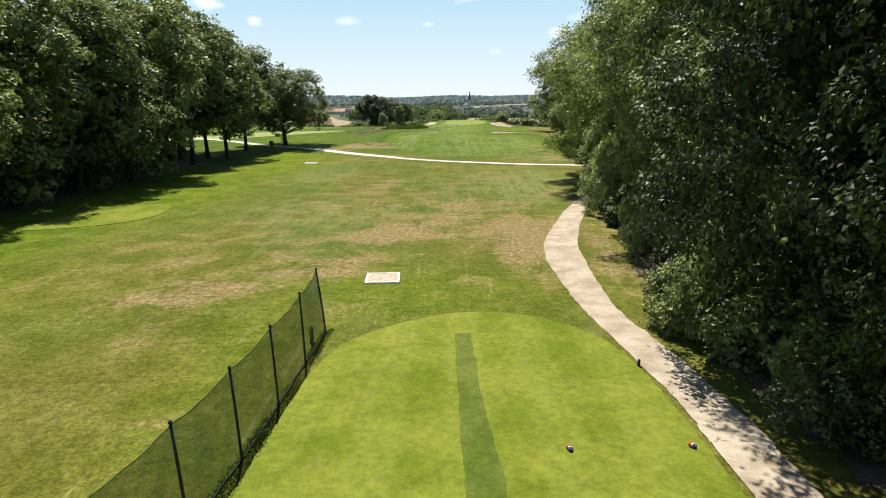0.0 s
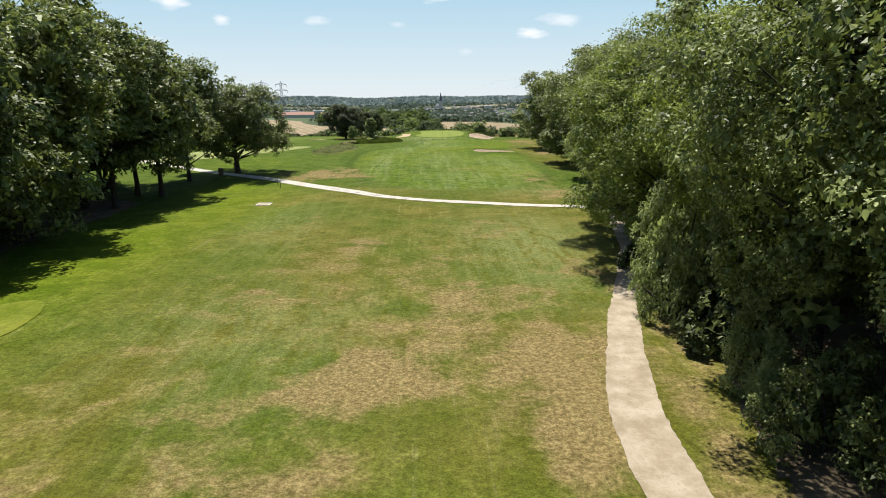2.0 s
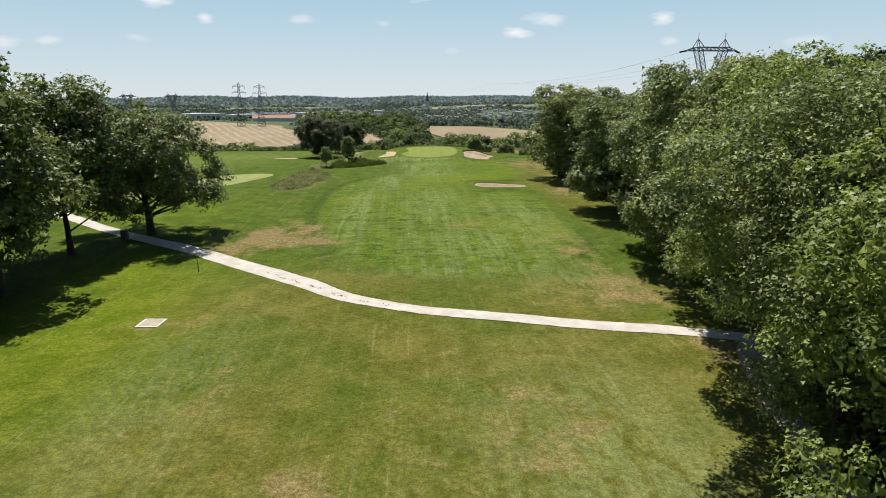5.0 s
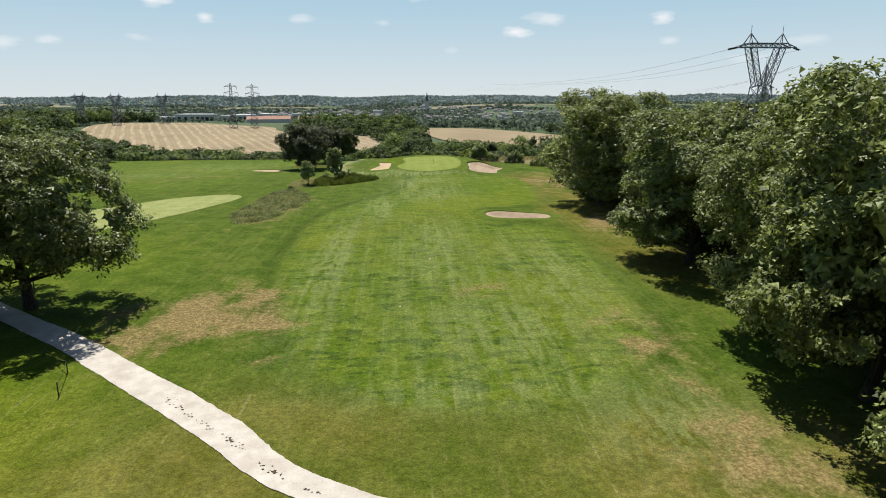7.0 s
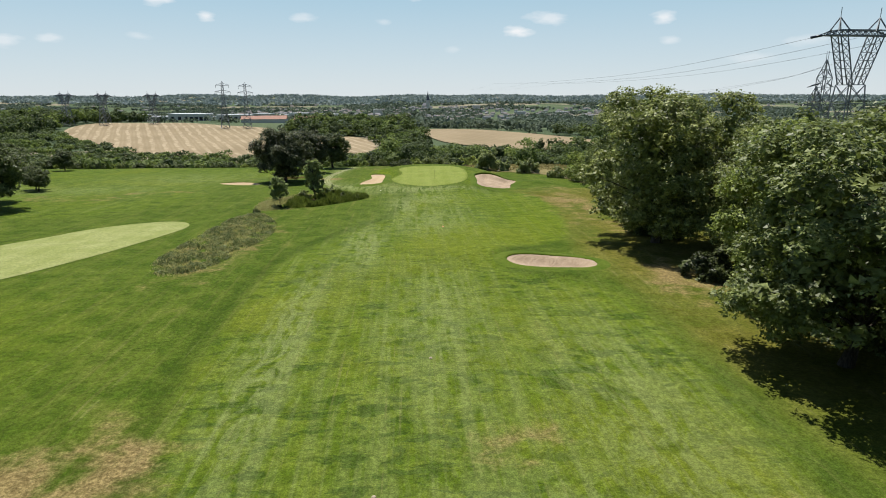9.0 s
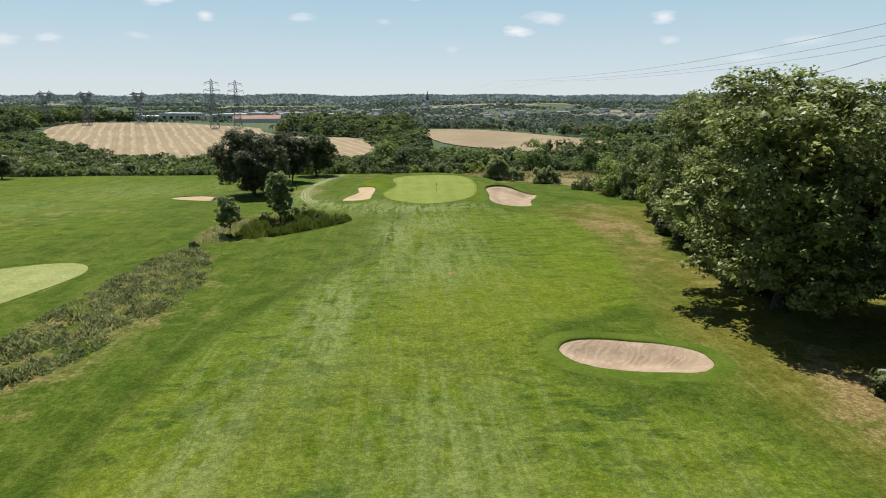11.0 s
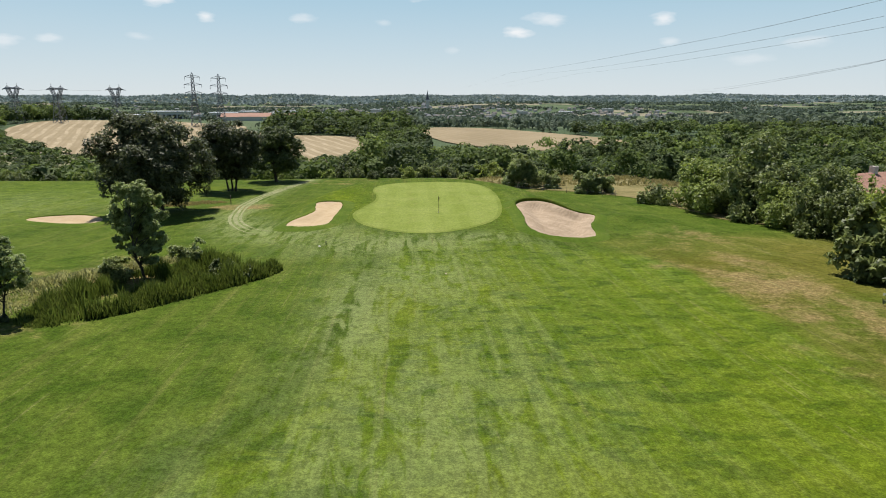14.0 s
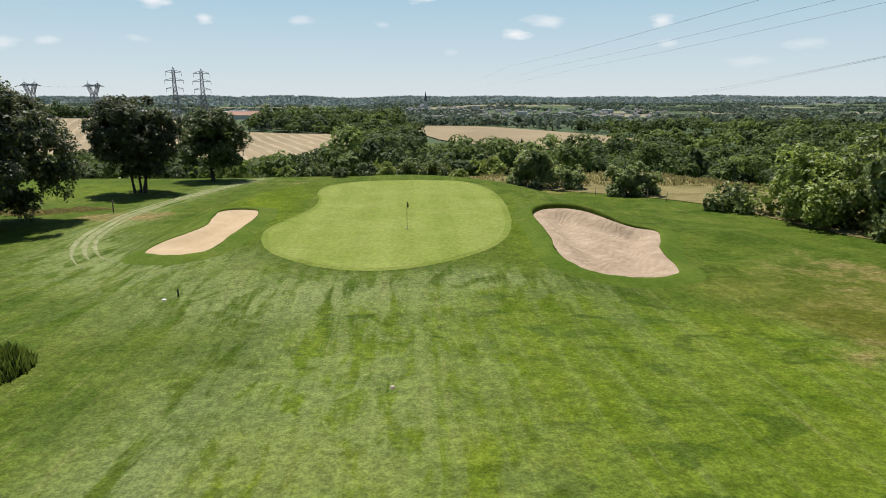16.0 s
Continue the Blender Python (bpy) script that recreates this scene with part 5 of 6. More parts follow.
def blades(name, line, count, high, material, label, seed, category, width=0.02, sway=0.35, clumped=0.5, patch=0.0):
    """Standing grass blades within an outline, joined: nobody could count them."""
    rng = np.random.default_rng(seed)
    lo, hi = line.min(0), line.max(0)
    p = rng.uniform(lo, hi, (count * 3, 2))
    p = p[inside(p[:, 0], p[:, 1], line) > 0.05]
    if patch:
        g = np.array([noise.noise((a * patch, b * patch, seed)) for a, b in p])
        p = p[g > -0.12 + 0.3 * rng.normal(size=len(g)) * 0.4]
    p = p[:count]
    n = len(p)
    mids = p[rng.integers(0, max(1, n // 14), n)]
    near = rng.uniform(size=n) < clumped
    q = np.where(near[:, None], mids + rng.normal(size=(n, 2)) * 0.22, p)
    q = np.where((inside(q[:, 0], q[:, 1], line) > 0)[:, None], q, p)
    z = land(q[:, 0], q[:, 1])
    a = rng.uniform(0, 6.283, n)
    h = high * rng.uniform(0.4, 1.2, n) * (0.72 + 0.4 * np.sin(q[:, 0] * 1.1) * np.cos(q[:, 1] * 0.9) + 0.2 * np.sin(q[:, 0] * 3.1 + q[:, 1] * 2.3)) * (0.4 + 0.6 * smooth(inside(q[:, 0], q[:, 1], line), 0.0, 0.9))
    w = width * rng.uniform(0.7, 1.5, n)
    side = np.stack([np.cos(a), np.sin(a), 0 * a], 1) * w[:, None]
    lean = np.stack([np.cos(a * 3), np.sin(a * 3), 0 * a], 1) * (h * sway * rng.uniform(0.2, 1.3, n))[:, None]
    base = np.c_[q, z - 0.02]
    mid = base + lean * 0.35 + np.c_[0 * h, 0 * h, h * 0.6]
    tip = base + lean + np.c_[0 * h, 0 * h, h]
    v = np.stack([base - side, base + side, mid + side * 0.8, mid - side * 0.8, tip], 1).reshape(-1, 3)
    k = np.arange(n)[:, None] * 5
    f = [tuple(r) for r in (k + [0, 1, 2, 3]).tolist()] + [tuple(r) for r in (k + [3, 2, 4]).tolist()]
    return tagged(new(name, mesh_of(name, v, f, material, True)), label, category, kind="stuff")




def clods(seed, line, count):
    """Dark earth clods and stones kicked up along the middle of a path, too many to count."""
    rng = np.random.default_rng(seed)
    p = spline(line, 0.05)
    pieces = []
    heaps = rng.uniform(0.02, 0.98, 13)
    for k in range(count):
        where = heaps[k % 13] + rng.normal() * 0.012
        x, y = p[int(np.clip(where, 0, 0.999) * len(p))] + rng.normal(size=2) * 0.09
        r = rng.uniform(0.02, 0.06)
        bm = bmesh.new()
        bmesh.ops.create_icosphere(bm, subdivisions=1, radius=r)
        z = height(x, y) + 0.055
        v = [(x + q.co.x * rng.uniform(0.8, 1.7), y + q.co.y * rng.uniform(0.7, 1.2), z + q.co.z * 0.55 * rng.uniform(0.7, 1.2)) for q in bm.verts]
        pieces.append((v, [tuple(w.index for w in f.verts) for f in bm.faces]))
        bm.free()
    tagged(new("path_clods", solid("path_clods", pieces, CLOD)), "dark earth clods scattered along the middle of the gravel path", "clods", kind="stuff")


clods(17, [(-12.6, 91.4), (-10.1, 89.0), (-8.2, 87.2), (-6.2, 85.0), (-4.4, 83.5), (-1.95, 82.2), (0.4, 81.2)], 90)
net_fence()
blades("long_grass", np.array([(1.15, 8.0), (1.0, 16.5), (0.92, 21.0), (1.5, 21.1), (1.66, 16.5), (1.95, 12.5), (2.15, 8.0)]), 5200, 0.075, LONG, "darker tufts of longer grass in a strip down the tee", 13, "long grass", 0.016, 0.7, 0.6)
blades("long_grass", np.array([(-3.45, 21.6), (-3.9, 21.4), (-4.05, 18.6), (-4.15, 15.8), (-4.3, 13.2), (-4.6, 10.8), (-5.1, 8.2), (-4.5, 8.2), (-4.05, 10.8), (-3.75, 13.2), (-3.6, 15.8), (-3.5, 18.6)]), 7000, 0.2, LONG, "uncut grass along the foot of the net fence", 14, "long grass", 0.018, 0.5, 0.5)
tee_mat(-2.37, 27.95, 3, 1.58, "square practice mat with a pale stone border set in dry turf")
tee_mat(-17.25, 80.0, -4, 1.45, "square practice mat with a pale border near the shaded wood")
tee_marker(3.62, 13.52, 25)
tee_marker(6.59, 13.67, 35)
short_post(6.72, 18.4, 0.2, "short dark sprinkler post at the tee's edge", POST, 0.05)
short_post(-4.0, 20.2, 0.6, "short dark ball-washer post behind the net", POST, 0.07)
plate(2.15, 116.1, 0.085, MATTING, "pale round distance disc set in the fairway")
plate(5.05, 154.9, 0.12, RED, "red and white distance disc set in the fairway")
plate(5.45, 178.5, 0.07, MATTING, "small pale disc set in the approach")
plate(-0.5, 104.1, 0.085, MATTING, "pale round distance disc set in the fairway")
flagstick(5.9, 197.3)
short_post(-3.3, 187.0, 0.26, "short dark post beside a small white plate", POST, 0.035)
plate(-3.75, 186.7, 0.08, WHITE, "white plate lying in the turf beside a post")
short_post(-17.8, 213.2, 1.0, "weathered wooden post in dry grass beside the track")
short_post(-28.7, 108.5, 1.1, "weathered wooden post beside the gravel path")


def rope_rail():
    root = tagged(new("rope_rail"), "low rope rail on three thin stakes beside the gravel path", "rope rail")
    pts = [(-21.6, 97.0, 0.55), (-19.1, 94.7, 0.75), (-18.1, 91.9, 0.85)]
    ends = []
    for x, y, h in pts:
        z = height(x, y)
        part("stake", solid("stake", [tube([(x, y, z - 0.15), (x + 0.02, y, z + h)], [0.035, 0.03], 7)], POST, False), root)
        ends.append((x + 0.02, y, z + h - 0.08))
    for a, b in zip(ends, ends[1:]):
        line = [tuple(np.array(a) * (1 - t) + np.array(b) * t - (0, 0, 0.16 * math.sin(math.pi * t))) for t in np.linspace(0, 1, 9)]
        part("rope", solid("rope", [tube(line, [0.02] * 9, 5)], REED, False), root, "pale sagging rope")


rope_rail()


def waste_bin(x, y):
    root = tagged(new("litter_bin"), "dark slatted litter bin under the trees", "bin")
    part("lid", from_bm("lid", block(-0.3, 0.3, -0.3, 0.3, 0.95, 1.02), POST), root)
    part("liner", from_bm("liner", block(-0.22, 0.22, -0.22, 0.22, 0.02, 0.93), BLACK), root)
    for k in range(6):
        for s in (-1, 1):
            part("slat", from_bm("slat", block(-0.28 + k * 0.095, -0.2 + k * 0.095, s * 0.26 - 0.015, s * 0.26 + 0.015, 0, 0.95, 0.004), WOOD), root)
            part("slat", from_bm("slat", block(s * 0.29 - 0.015, s * 0.29 + 0.015, -0.24 + k * 0.083, -0.17 + k * 0.083, 0, 0.95, 0.004), WOOD), root)
    return at(root, x, y, 10)


waste_bin(-29.0, 103.3)

ROUGH = chaikin([(-21.2, 134.3), (-22.8, 139), (-22.9, 144), (-22.4, 153), (-22, 162), (-20.6, 166.6), (-18.6, 166), (-16.4, 161.5), (-14.4, 155.5), (-14.2, 150), (-15.3, 143), (-16.4, 137), (-18.6, 133.6)])
REEDS = chaikin([(-17.6, 171.5), (-16.6, 176), (-14.6, 180.6), (-11, 182.6), (-7, 182.6), (-4.9, 180.8), (-6.2, 178), (-8.6, 175.6), (-10.8, 173), (-13, 170.9), (-15.6, 169.6)])
WILD = chaikin([(-21, 168), (-21.5, 175), (-19.5, 181), (-15, 185), (-11, 185.4), (-14, 182), (-17, 178), (-17.8, 171.4), (-16.5, 169.4), (-18.6, 167)])
blades("tall_grass", ROUGH, 8000, 0.34, HAY, "island of unmown straw-green tall grass", 3, "tall grass", 0.035, 0.6, 0.6, 0.9)
blades("leafy_weeds", ROUGH, 8000, 0.34, WEED, "green weeds among the unmown grass", 4, "weeds", 0.09, 0.8, 0.8, 0.6)
blades("reeds", REEDS, 20000, 1.15, REED, "tall green reeds in a damp hollow", 5, "reeds", 0.03, 0.28, 0.35, 0.33)
blades("tall_grass", WILD, 5000, 0.5, HAY, "unmown pale grass round the young trees", 6, "tall grass", 0.035, 0.6, 0.6)
for k, (x, y, g) in enumerate([(-15.2, 178.5, 0.42), (-9.0, 179.5, 0.38), (-11.8, 181.6, 0.5), (-19.7, 166.4, 0.22), (-17.5, 171.0, 0.16), (-7.2, 178.6, 0.3)]):
    plant(PALE if k in (0, 2) else SHRUBS[k % 2], x, y, k * 1.1, g, label="small bush among reeds and tall grass")
blades("tall_grass", chaikin([(-20, 214), (-24, 211.5), (-30, 214.5), (-24, 216.5), (-17, 216)]), 3500, 0.3, MEADOW, "dry unmown grass beside the track", 8, "tall grass", 0.04, 0.6)
sheet("meadow", chaikin([(8, 231), (15, 229.5), (22, 226.6), (28, 222), (32.5, 215), (34, 207), (35, 196), (46, 190), (80, 200), (84, 250), (30, 256), (6, 250)]), MEADOW_TURF, 0.05, "dry brownish meadow behind the boundary fence", "meadow", 1.5, kind="structure")
blades("meadow_grass", chaikin([(14, 226), (26, 231), (60, 224), (66, 246), (20, 252), (12, 240)]), 6000, 0.6, MEADOW, "dry brown meadow grass behind the boundary fence", 9, "meadow grass", 0.09, 0.4)


def wire_fence():
    root = tagged(new("wire_fence"), "low wire fence on weathered posts along the boundary", "fence")
    line = spline([(15, 228), (22, 225), (27, 220.5), (29.6, 217)], 3.0)
    tops = []
    for x, y in line:
        z = height(x, y)
        part("post", solid("post", [tube([(x, y, z - 0.2), (x + 0.02, y, z + 0.85)], [0.03, 0.028], 6)], WOOD, False), root)
        tops.append((x, y, z))
    for h in (0.45, 0.95):
        part("wire", solid("wire", [tube([(x, y, z + h) for x, y, z in tops], [0.003] * len(tops), 4)], STEEL, False), root)


wire_fence()


# ---- pylons and lines ----


def lattice(levels, w, bracing=True):
    """Bars of a four-legged tapering tower: levels of z, half width, half depth."""
    out = []
    for (z0, a0, b0), (z1, a1, b1) in zip(levels, levels[1:]):
        c0 = [(-a0, -b0, z0), (a0, -b0, z0), (a0, b0, z0), (-a0, b0, z0)]
        c1 = [(-a1, -b1, z1), (a1, -b1, z1), (a1, b1, z1), (-a1, b1, z1)]
        for k in range(4):
            out.append(beam(c0[k], c1[k], w))
            if bracing:
                out.append(beam(c0[k], c1[(k + 1) % 4], w * 0.6))
                out.append(beam(c0[(k + 1) % 4], c1[k], w * 0.6))
            out.append(beam(c1[k], c1[(k + 1) % 4], w * 0.6))
    return out


def steps(z0, z1, a0, a1, n):
    return [(z0 + (z1 - z0) * (1 - (1 - t) ** 1.25), a0 + (a1 - a0) * (1 - (1 - t) ** 1.25), a0 + (a1 - a0) * (1 - (1 - t) ** 1.25)) for t in np.linspace(0, 1, n + 1)]


def barrel_pylon(x, y, base, high, turn, w=0.24):
    root = tagged(new("pylon"), "tall lattice pylon with three pairs of arms in the stubble field", "pylon", "pylons in the stubble field")
    part("tower", solid("tower", lattice(steps(0, high * 0.62, 3.1, 1.0, 7) + steps(high * 0.62, high * 0.95, 1.0, 0.7, 5)[1:] + [(high, 0.06, 0.06)], w), STEEL), root)
    for q, half in ((0.63, 4.9), (0.775, 5.4), (0.915, 4.6)):
        z = high * q
        for s in (-1, 1):
            bars = [beam((s * 0.8, b, z), (s * half, 0, z + 0.25), w) for b in (-0.7, 0.7)] + [beam((s * 0.8, b, z + 1.5), (s * half, 0, z + 0.3), w * 0.8) for b in (-0.6, 0.6)]
            arm = part("arm", solid("arm", bars, STEEL), root)
            part("insulator", solid("insulator", [tube([(s * half, 0, z + 0.2), (s * half, 0, z - 2.0)], [0.10, 0.10], 6)], CHARCOAL, False), arm)
    root.matrix_basis = pose(x, y, base, 0, 0, turn)
    return root


def cat_pylon(x, y, base, high, turn, w, half, label, group):
    """A lattice pylon with a forked head, a beam across it and two horns."""
    root = tagged(new("pylon"), label, "pylon", group)
    waist, beamz = high * 0.68, high * 0.915
    part("tower", solid("tower", lattice(steps(0, waist, half * 0.62, half * 0.30, 5), w), STEEL), root)
    d = half * 0.22
    for s in (-1, 1):
        bars = []
        n = 6
        for k in range(n):
            t0, t1 = k / n, (k + 1) / n
            o = [s * (half * 0.10 + (half * 0.44) * t) for t in (t0, t1)]
            i = [s * (half * 0.30 + (half * 0.50) * t) for t in (t0, t1)]
            z = [waist + (beamz - waist) * t for t in (t0, t1)]
            for b in (-d, d):
                bars += [beam((o[0], b, z[0]), (o[1], b, z[1]), w), beam((i[0], b, z[0]), (i[1], b, z[1]), w), beam((o[0], b, z[0]), (i[1], b, z[1]), w * 0.6), beam((i[0], b, z[0]), (o[1], b, z[1]), w * 0.6)]
            bars += [beam((i[1], -d, z[1]), (i[1], d, z[1]), w * 0.6), beam((o[1], -d, z[1]), (o[1], d, z[1]), w * 0.6)]
        part("fork", solid("fork", bars, STEEL), root)
        hx = s * half * 0.68
        tip = (s * half * 0.72, 0, high)
        bars = [beam((hx + q * half * 0.22, b, beamz + half * 0.12), tip, w) for q in (-1, 1) for b in (-d, d)]
        horn = part("horn", solid("horn", bars, STEEL), root)
        part("rod", solid("rod", [beam(tip, (tip[0], 0, high + half * 0.32), w * 0.5)], STEEL), horn)
        part("insulator", solid("insulator", [tube([(s * half * 1.3, 0, beamz), (s * half * 1.62, 0.4, beamz - half * 0.07)], [0.16, 0.16], 6)], CHARCOAL, False), root)
    bars, n = [], 12
    xs = np.linspace(-half * 1.3, half * 1.3, n + 1)
    for k in range(n):
        h = [half * 0.17 * min(1, (1.3 - abs(q / half)) / 0.45) for q in (xs[k], xs[k + 1])]
        for b in (-d, d):
            c = b * 0.8
            bars += [beam((xs[k], c, beamz), (xs[k + 1], c, beamz), w), beam((xs[k], c, beamz + h[0]), (xs[k + 1], c, beamz + h[1]), w), beam((xs[k], c, beamz), (xs[k + 1], c, beamz + h[1]), w * 0.6), beam((xs[k], c, beamz + h[0]), (xs[k + 1], c, beamz), w * 0.6)]
        bars += [beam((xs[k], -d * 0.8, beamz), (xs[k], d * 0.8, beamz), w * 0.6), beam((xs[k], -d * 0.8, beamz + h[0]), (xs[k], d * 0.8, beamz + h[0]), w * 0.6), beam((xs[k], d * 0.8, beamz), (xs[k], d * 0.8, beamz + h[0]), w * 0.6)]
    part("crossbeam", solid("crossbeam", bars, STEEL), root)
    root.matrix_basis = pose(x, y, base, 0, 0, turn)
    return root


def slim_pylon(x, y, base, high, turn, w=0.12):
    """A narrow pointed lattice mast with strung-out insulators."""
    root = tagged(new("pylon"), "slim pointed lattice pylon behind the wood", "pylon", "pylons behind the wood")
    part("tower", solid("tower", lattice(steps(0, high * 0.72, 2.3, 0.95, 6) + [(high * 0.80, 0.95, 0.95), (high * 0.87, 0.95, 0.95), (high * 0.93, 0.5, 0.5), (high, 0.05, 0.05)], w), STEEL), root)
    for s in (-1, 1):
        part("insulator", solid("insulator", [tube([(s * 0.9, 0, high * 0.83), (s * 2.6, 0.3, high * 0.815), (s * 4.0, 0.5, high * 0.80)], [0.08, 0.16, 0.05], 6)], CHARCOAL, False), root)
        part("rod", solid("rod", [beam((s * 0.25, 0, high * 0.97), (s * 0.3, 0, high * 1.06), w * 0.5)], STEEL), root)
    root.matrix_basis = pose(x, y, base, 0, 0, turn)
    return root


def cable(pts, sag, rad, name="power_cable", label="thin overhead power cable"):
    line = []
    for a, b in zip(pts, pts[1:]):
        for t in np.linspace(0, 1, 14, endpoint=False):
            line.append(np.array(a) * (1 - t) + np.array(b) * t - (0, 0, 4 * sag * t * (1 - t)))
    line.append(np.array(pts[-1], float))
    return tagged(new(name, solid(name, [tube(line, [rad] * len(line), 5)], STEEL, False)), label, "cable", "overhead cables")


barrel_pylon(-137, 563.5, height(-137, 563.5) - 0.5, 35.0, 12)
barrel_pylon(-121.3, 567, height(-121.3, 567) - 0.5, 34.5, 12)
for px, py in ((-259, 576), (-233, 580), (-205, 603)):
    cat_pylon(px, py, height(px, py) - 0.5, 25.0, -14, 0.26, 5.2, "distant forked lattice pylon beyond the stubble field", "row of distant pylons")
cat_pylon(58.2, 162, height(58.2, 162), 25.6, 4, 0.11, 3.8, "forked lattice pylon rising behind the trees", "pylons behind the wood")
slim_pylon(84, 205, height(84, 205), 26.5, 20)
slim_pylon(98, 228, height(98, 228), 22.5, 20)
for ax, bx, cx in ((52.2, 52.0, 56), (58.2, 62, 76), (64.2, 70, 94)):
    cable([(ax, 162, 22.2), (bx, 247, 19.6), (cx, 470, 22), (cx + 12, 800, 20)], 0.6, 0.022)
for o in (0, 3.5):
    cable([(150 + o, 300, 25.5 + o * 0.2), (187 + o, 394, 22 + o * 0.3), (430 + o, 1000, 16 + o), (820, 1963, 20 + o)], 0.5, 0.06)
for px, py, qx, qy in ((-259, 576, -233, 580), (-233, 580, -205, 603)):
    cable([(px, py, height(px, py) + 22.5), (qx, qy, height(qx, qy) + 22.5)], 0.8, 0.05)

# ---- the valley beyond ----
FIELD = chaikin([(-238, 522), (-202, 472), (-164, 436), (-127, 395), (-60, 376), (-12, 385), (-15, 425), (-27, 499), (-55, 500), (-76, 505), (-98, 535), (-106, 572), (-150, 592), (-182, 622), (-218, 614), (-258, 608)])
FIELD_TWO = chaikin([(13, 505), (12, 570), (40, 572), (72, 552), (125, 470), (118, 440), (78, 408), (28, 444)])
for line, straw in ((FIELD, STUBBLE), (FIELD_TWO, PALE_STUBBLE)):
    sheet("stubble_field", line, straw, 0.5, "harvested straw-coloured field with pale swath rows", "field", 9.0, kind="structure", wobble=0.6)


def woods(name, rng, places, cards, card, wide, high, material, label, lobes=8):
    """Many far trees as one piece: crowns of leafy lobes standing on the land."""
    p = np.asarray(places)
    n = len(p)
    z = land(p[:, 0], p[:, 1])
    w, h = wide * rng.uniform(0.6, 1.3, n), high * rng.uniform(0.6, 1.25, n)
    u = rng.normal(size=(n, lobes, 3))
    u[:, :, 2] = np.abs(u[:, :, 2]) - 0.45
    u /= np.linalg.norm(u, axis=2)[:, :, None]
    u *= rng.uniform(0.45, 0.75, (n, lobes, 1))
    k = np.repeat(np.arange(n), cards)
    j = rng.integers(0, lobes, n * cards)
    d = rng.normal(size=(n * cards, 3))
    d[:, 2] += 0.4
    d /= np.linalg.norm(d, axis=1)[:, None]
    q = u[k, j] + d * (0.42 * rng.uniform(0.8, 1.1, n * cards))[:, None]
    pos = np.c_[p[k, 0] + q[:, 0] * w[k], p[k, 1] + q[:, 1] * w[k], z[k] + h[k] * (0.46 + 0.48 * q[:, 2])]
    nrm = d * 0.9 + rng.normal(size=d.shape) * 0.35 + (0, 0, 0.5)
    nrm /= np.linalg.norm(nrm, axis=1)[:, None]
    a = np.cross(nrm, rng.normal(size=d.shape))
    a /= np.linalg.norm(a, axis=1)[:, None]
    b = np.cross(nrm, a)
    s = (card * rng.uniform(0.6, 1.4, n * cards))[:, None]
    v = np.stack([pos + a * s * 1.2, pos - a * s * 0.7 + b * s * 0.8, pos - a * s * 0.5 - b * s * 0.8], 1).reshape(-1, 3)
    return tagged(new(name, mesh_of(name, v, np.arange(len(v)).reshape(-1, 3), material, True)), label, "woodland", kind="stuff")


def mixed_woods(name, rng, places, cards, card, wide, high, label):
    """The same, sorted into dark, middle and light crowns."""
    kind = rng.choice(3, len(places), p=(0.48, 0.38, 0.14))
    for k, (m, say) in enumerate(((WOODLAND_DARK, "dark"), (WOODLAND, "green"), (WOODLAND_LIGHT, "light"))):
        woods(name, rng, places[kind == k], cards, card, wide, high, m, label + ", its " + say + " trees")


def scatter(rng, x0, x1, y0, y1, gap, keep):
    xs, ys = np.meshgrid(np.arange(x0, x1, gap), np.arange(y0, y1, gap))
    x, y = (q.ravel() + rng.uniform(-0.45, 0.45, q.size) * gap for q in (xs, ys))
    m = keep(x, y)
    return np.c_[x[m], y[m]]


def patchy(x, y, scale, cut, seed):
    return np.array([noise.noise((a / scale, b / scale, seed)) for a, b in zip(x, y)]) > cut


def off_fields(x, y, gap=4):
    return (inside(x, y, FIELD) < -gap) & (inside(x, y, FIELD_TWO) < -gap)


rng = np.random.default_rng(21)
front = scatter(rng, -8, 110, 264, 300, 10.4, lambda x, y: ~((x > 20) & (y < 283)))
mixed_woods("valley_wood", rng, front, 820, 0.40, 5.4, 8.2, "dense mixed wood below the hedge")
near = scatter(rng, -8, 150, 300, 338, 10.4, lambda x, y: off_fields(x, y, 3))
mixed_woods("valley_wood", rng, near, 420, 0.58, 5.4, 8.6, "dense mixed wood below the course")
near = scatter(rng, -8, 150, 338, 400, 9.0, lambda x, y: off_fields(x, y, 3) & (y < 385 + 0.1 * x))
mixed_woods("valley_wood", rng, near, 330, 0.58, 5.4, 6.8, "mixed wood beside the far field")
left = scatter(rng, -400, -8, 259, 520, 8.2, lambda x, y: off_fields(x, y, 3) & (y < 402 - 1.75 * (x + 128) * (x < -128)))
mixed_woods("valley_wood", rng, left, 140, 0.6, 4.6, 4.4, "scrubby wood below the stubble field")
clump = scatter(rng, -95, 8, 505, 640, 9.5, lambda x, y: off_fields(x, y, 4) & (x > -92 + 0.2 * (y - 505)))
dark = scatter(rng, -440, -246, 470, 700, 9.5, lambda x, y: off_fields(x, y, 6))
mixed_woods("field_copse", rng, np.vstack([clump, dark]), 220, 0.80, 6.0, 11.5, "copses round the stubble field")
gap = scatter(rng, -60, 16, 386, 506, 8.5, lambda x, y: off_fields(x, y, 3))
mixed_woods("field_copse", rng, gap, 220, 0.65, 5.2, 7.0, "copse between the stubble fields")
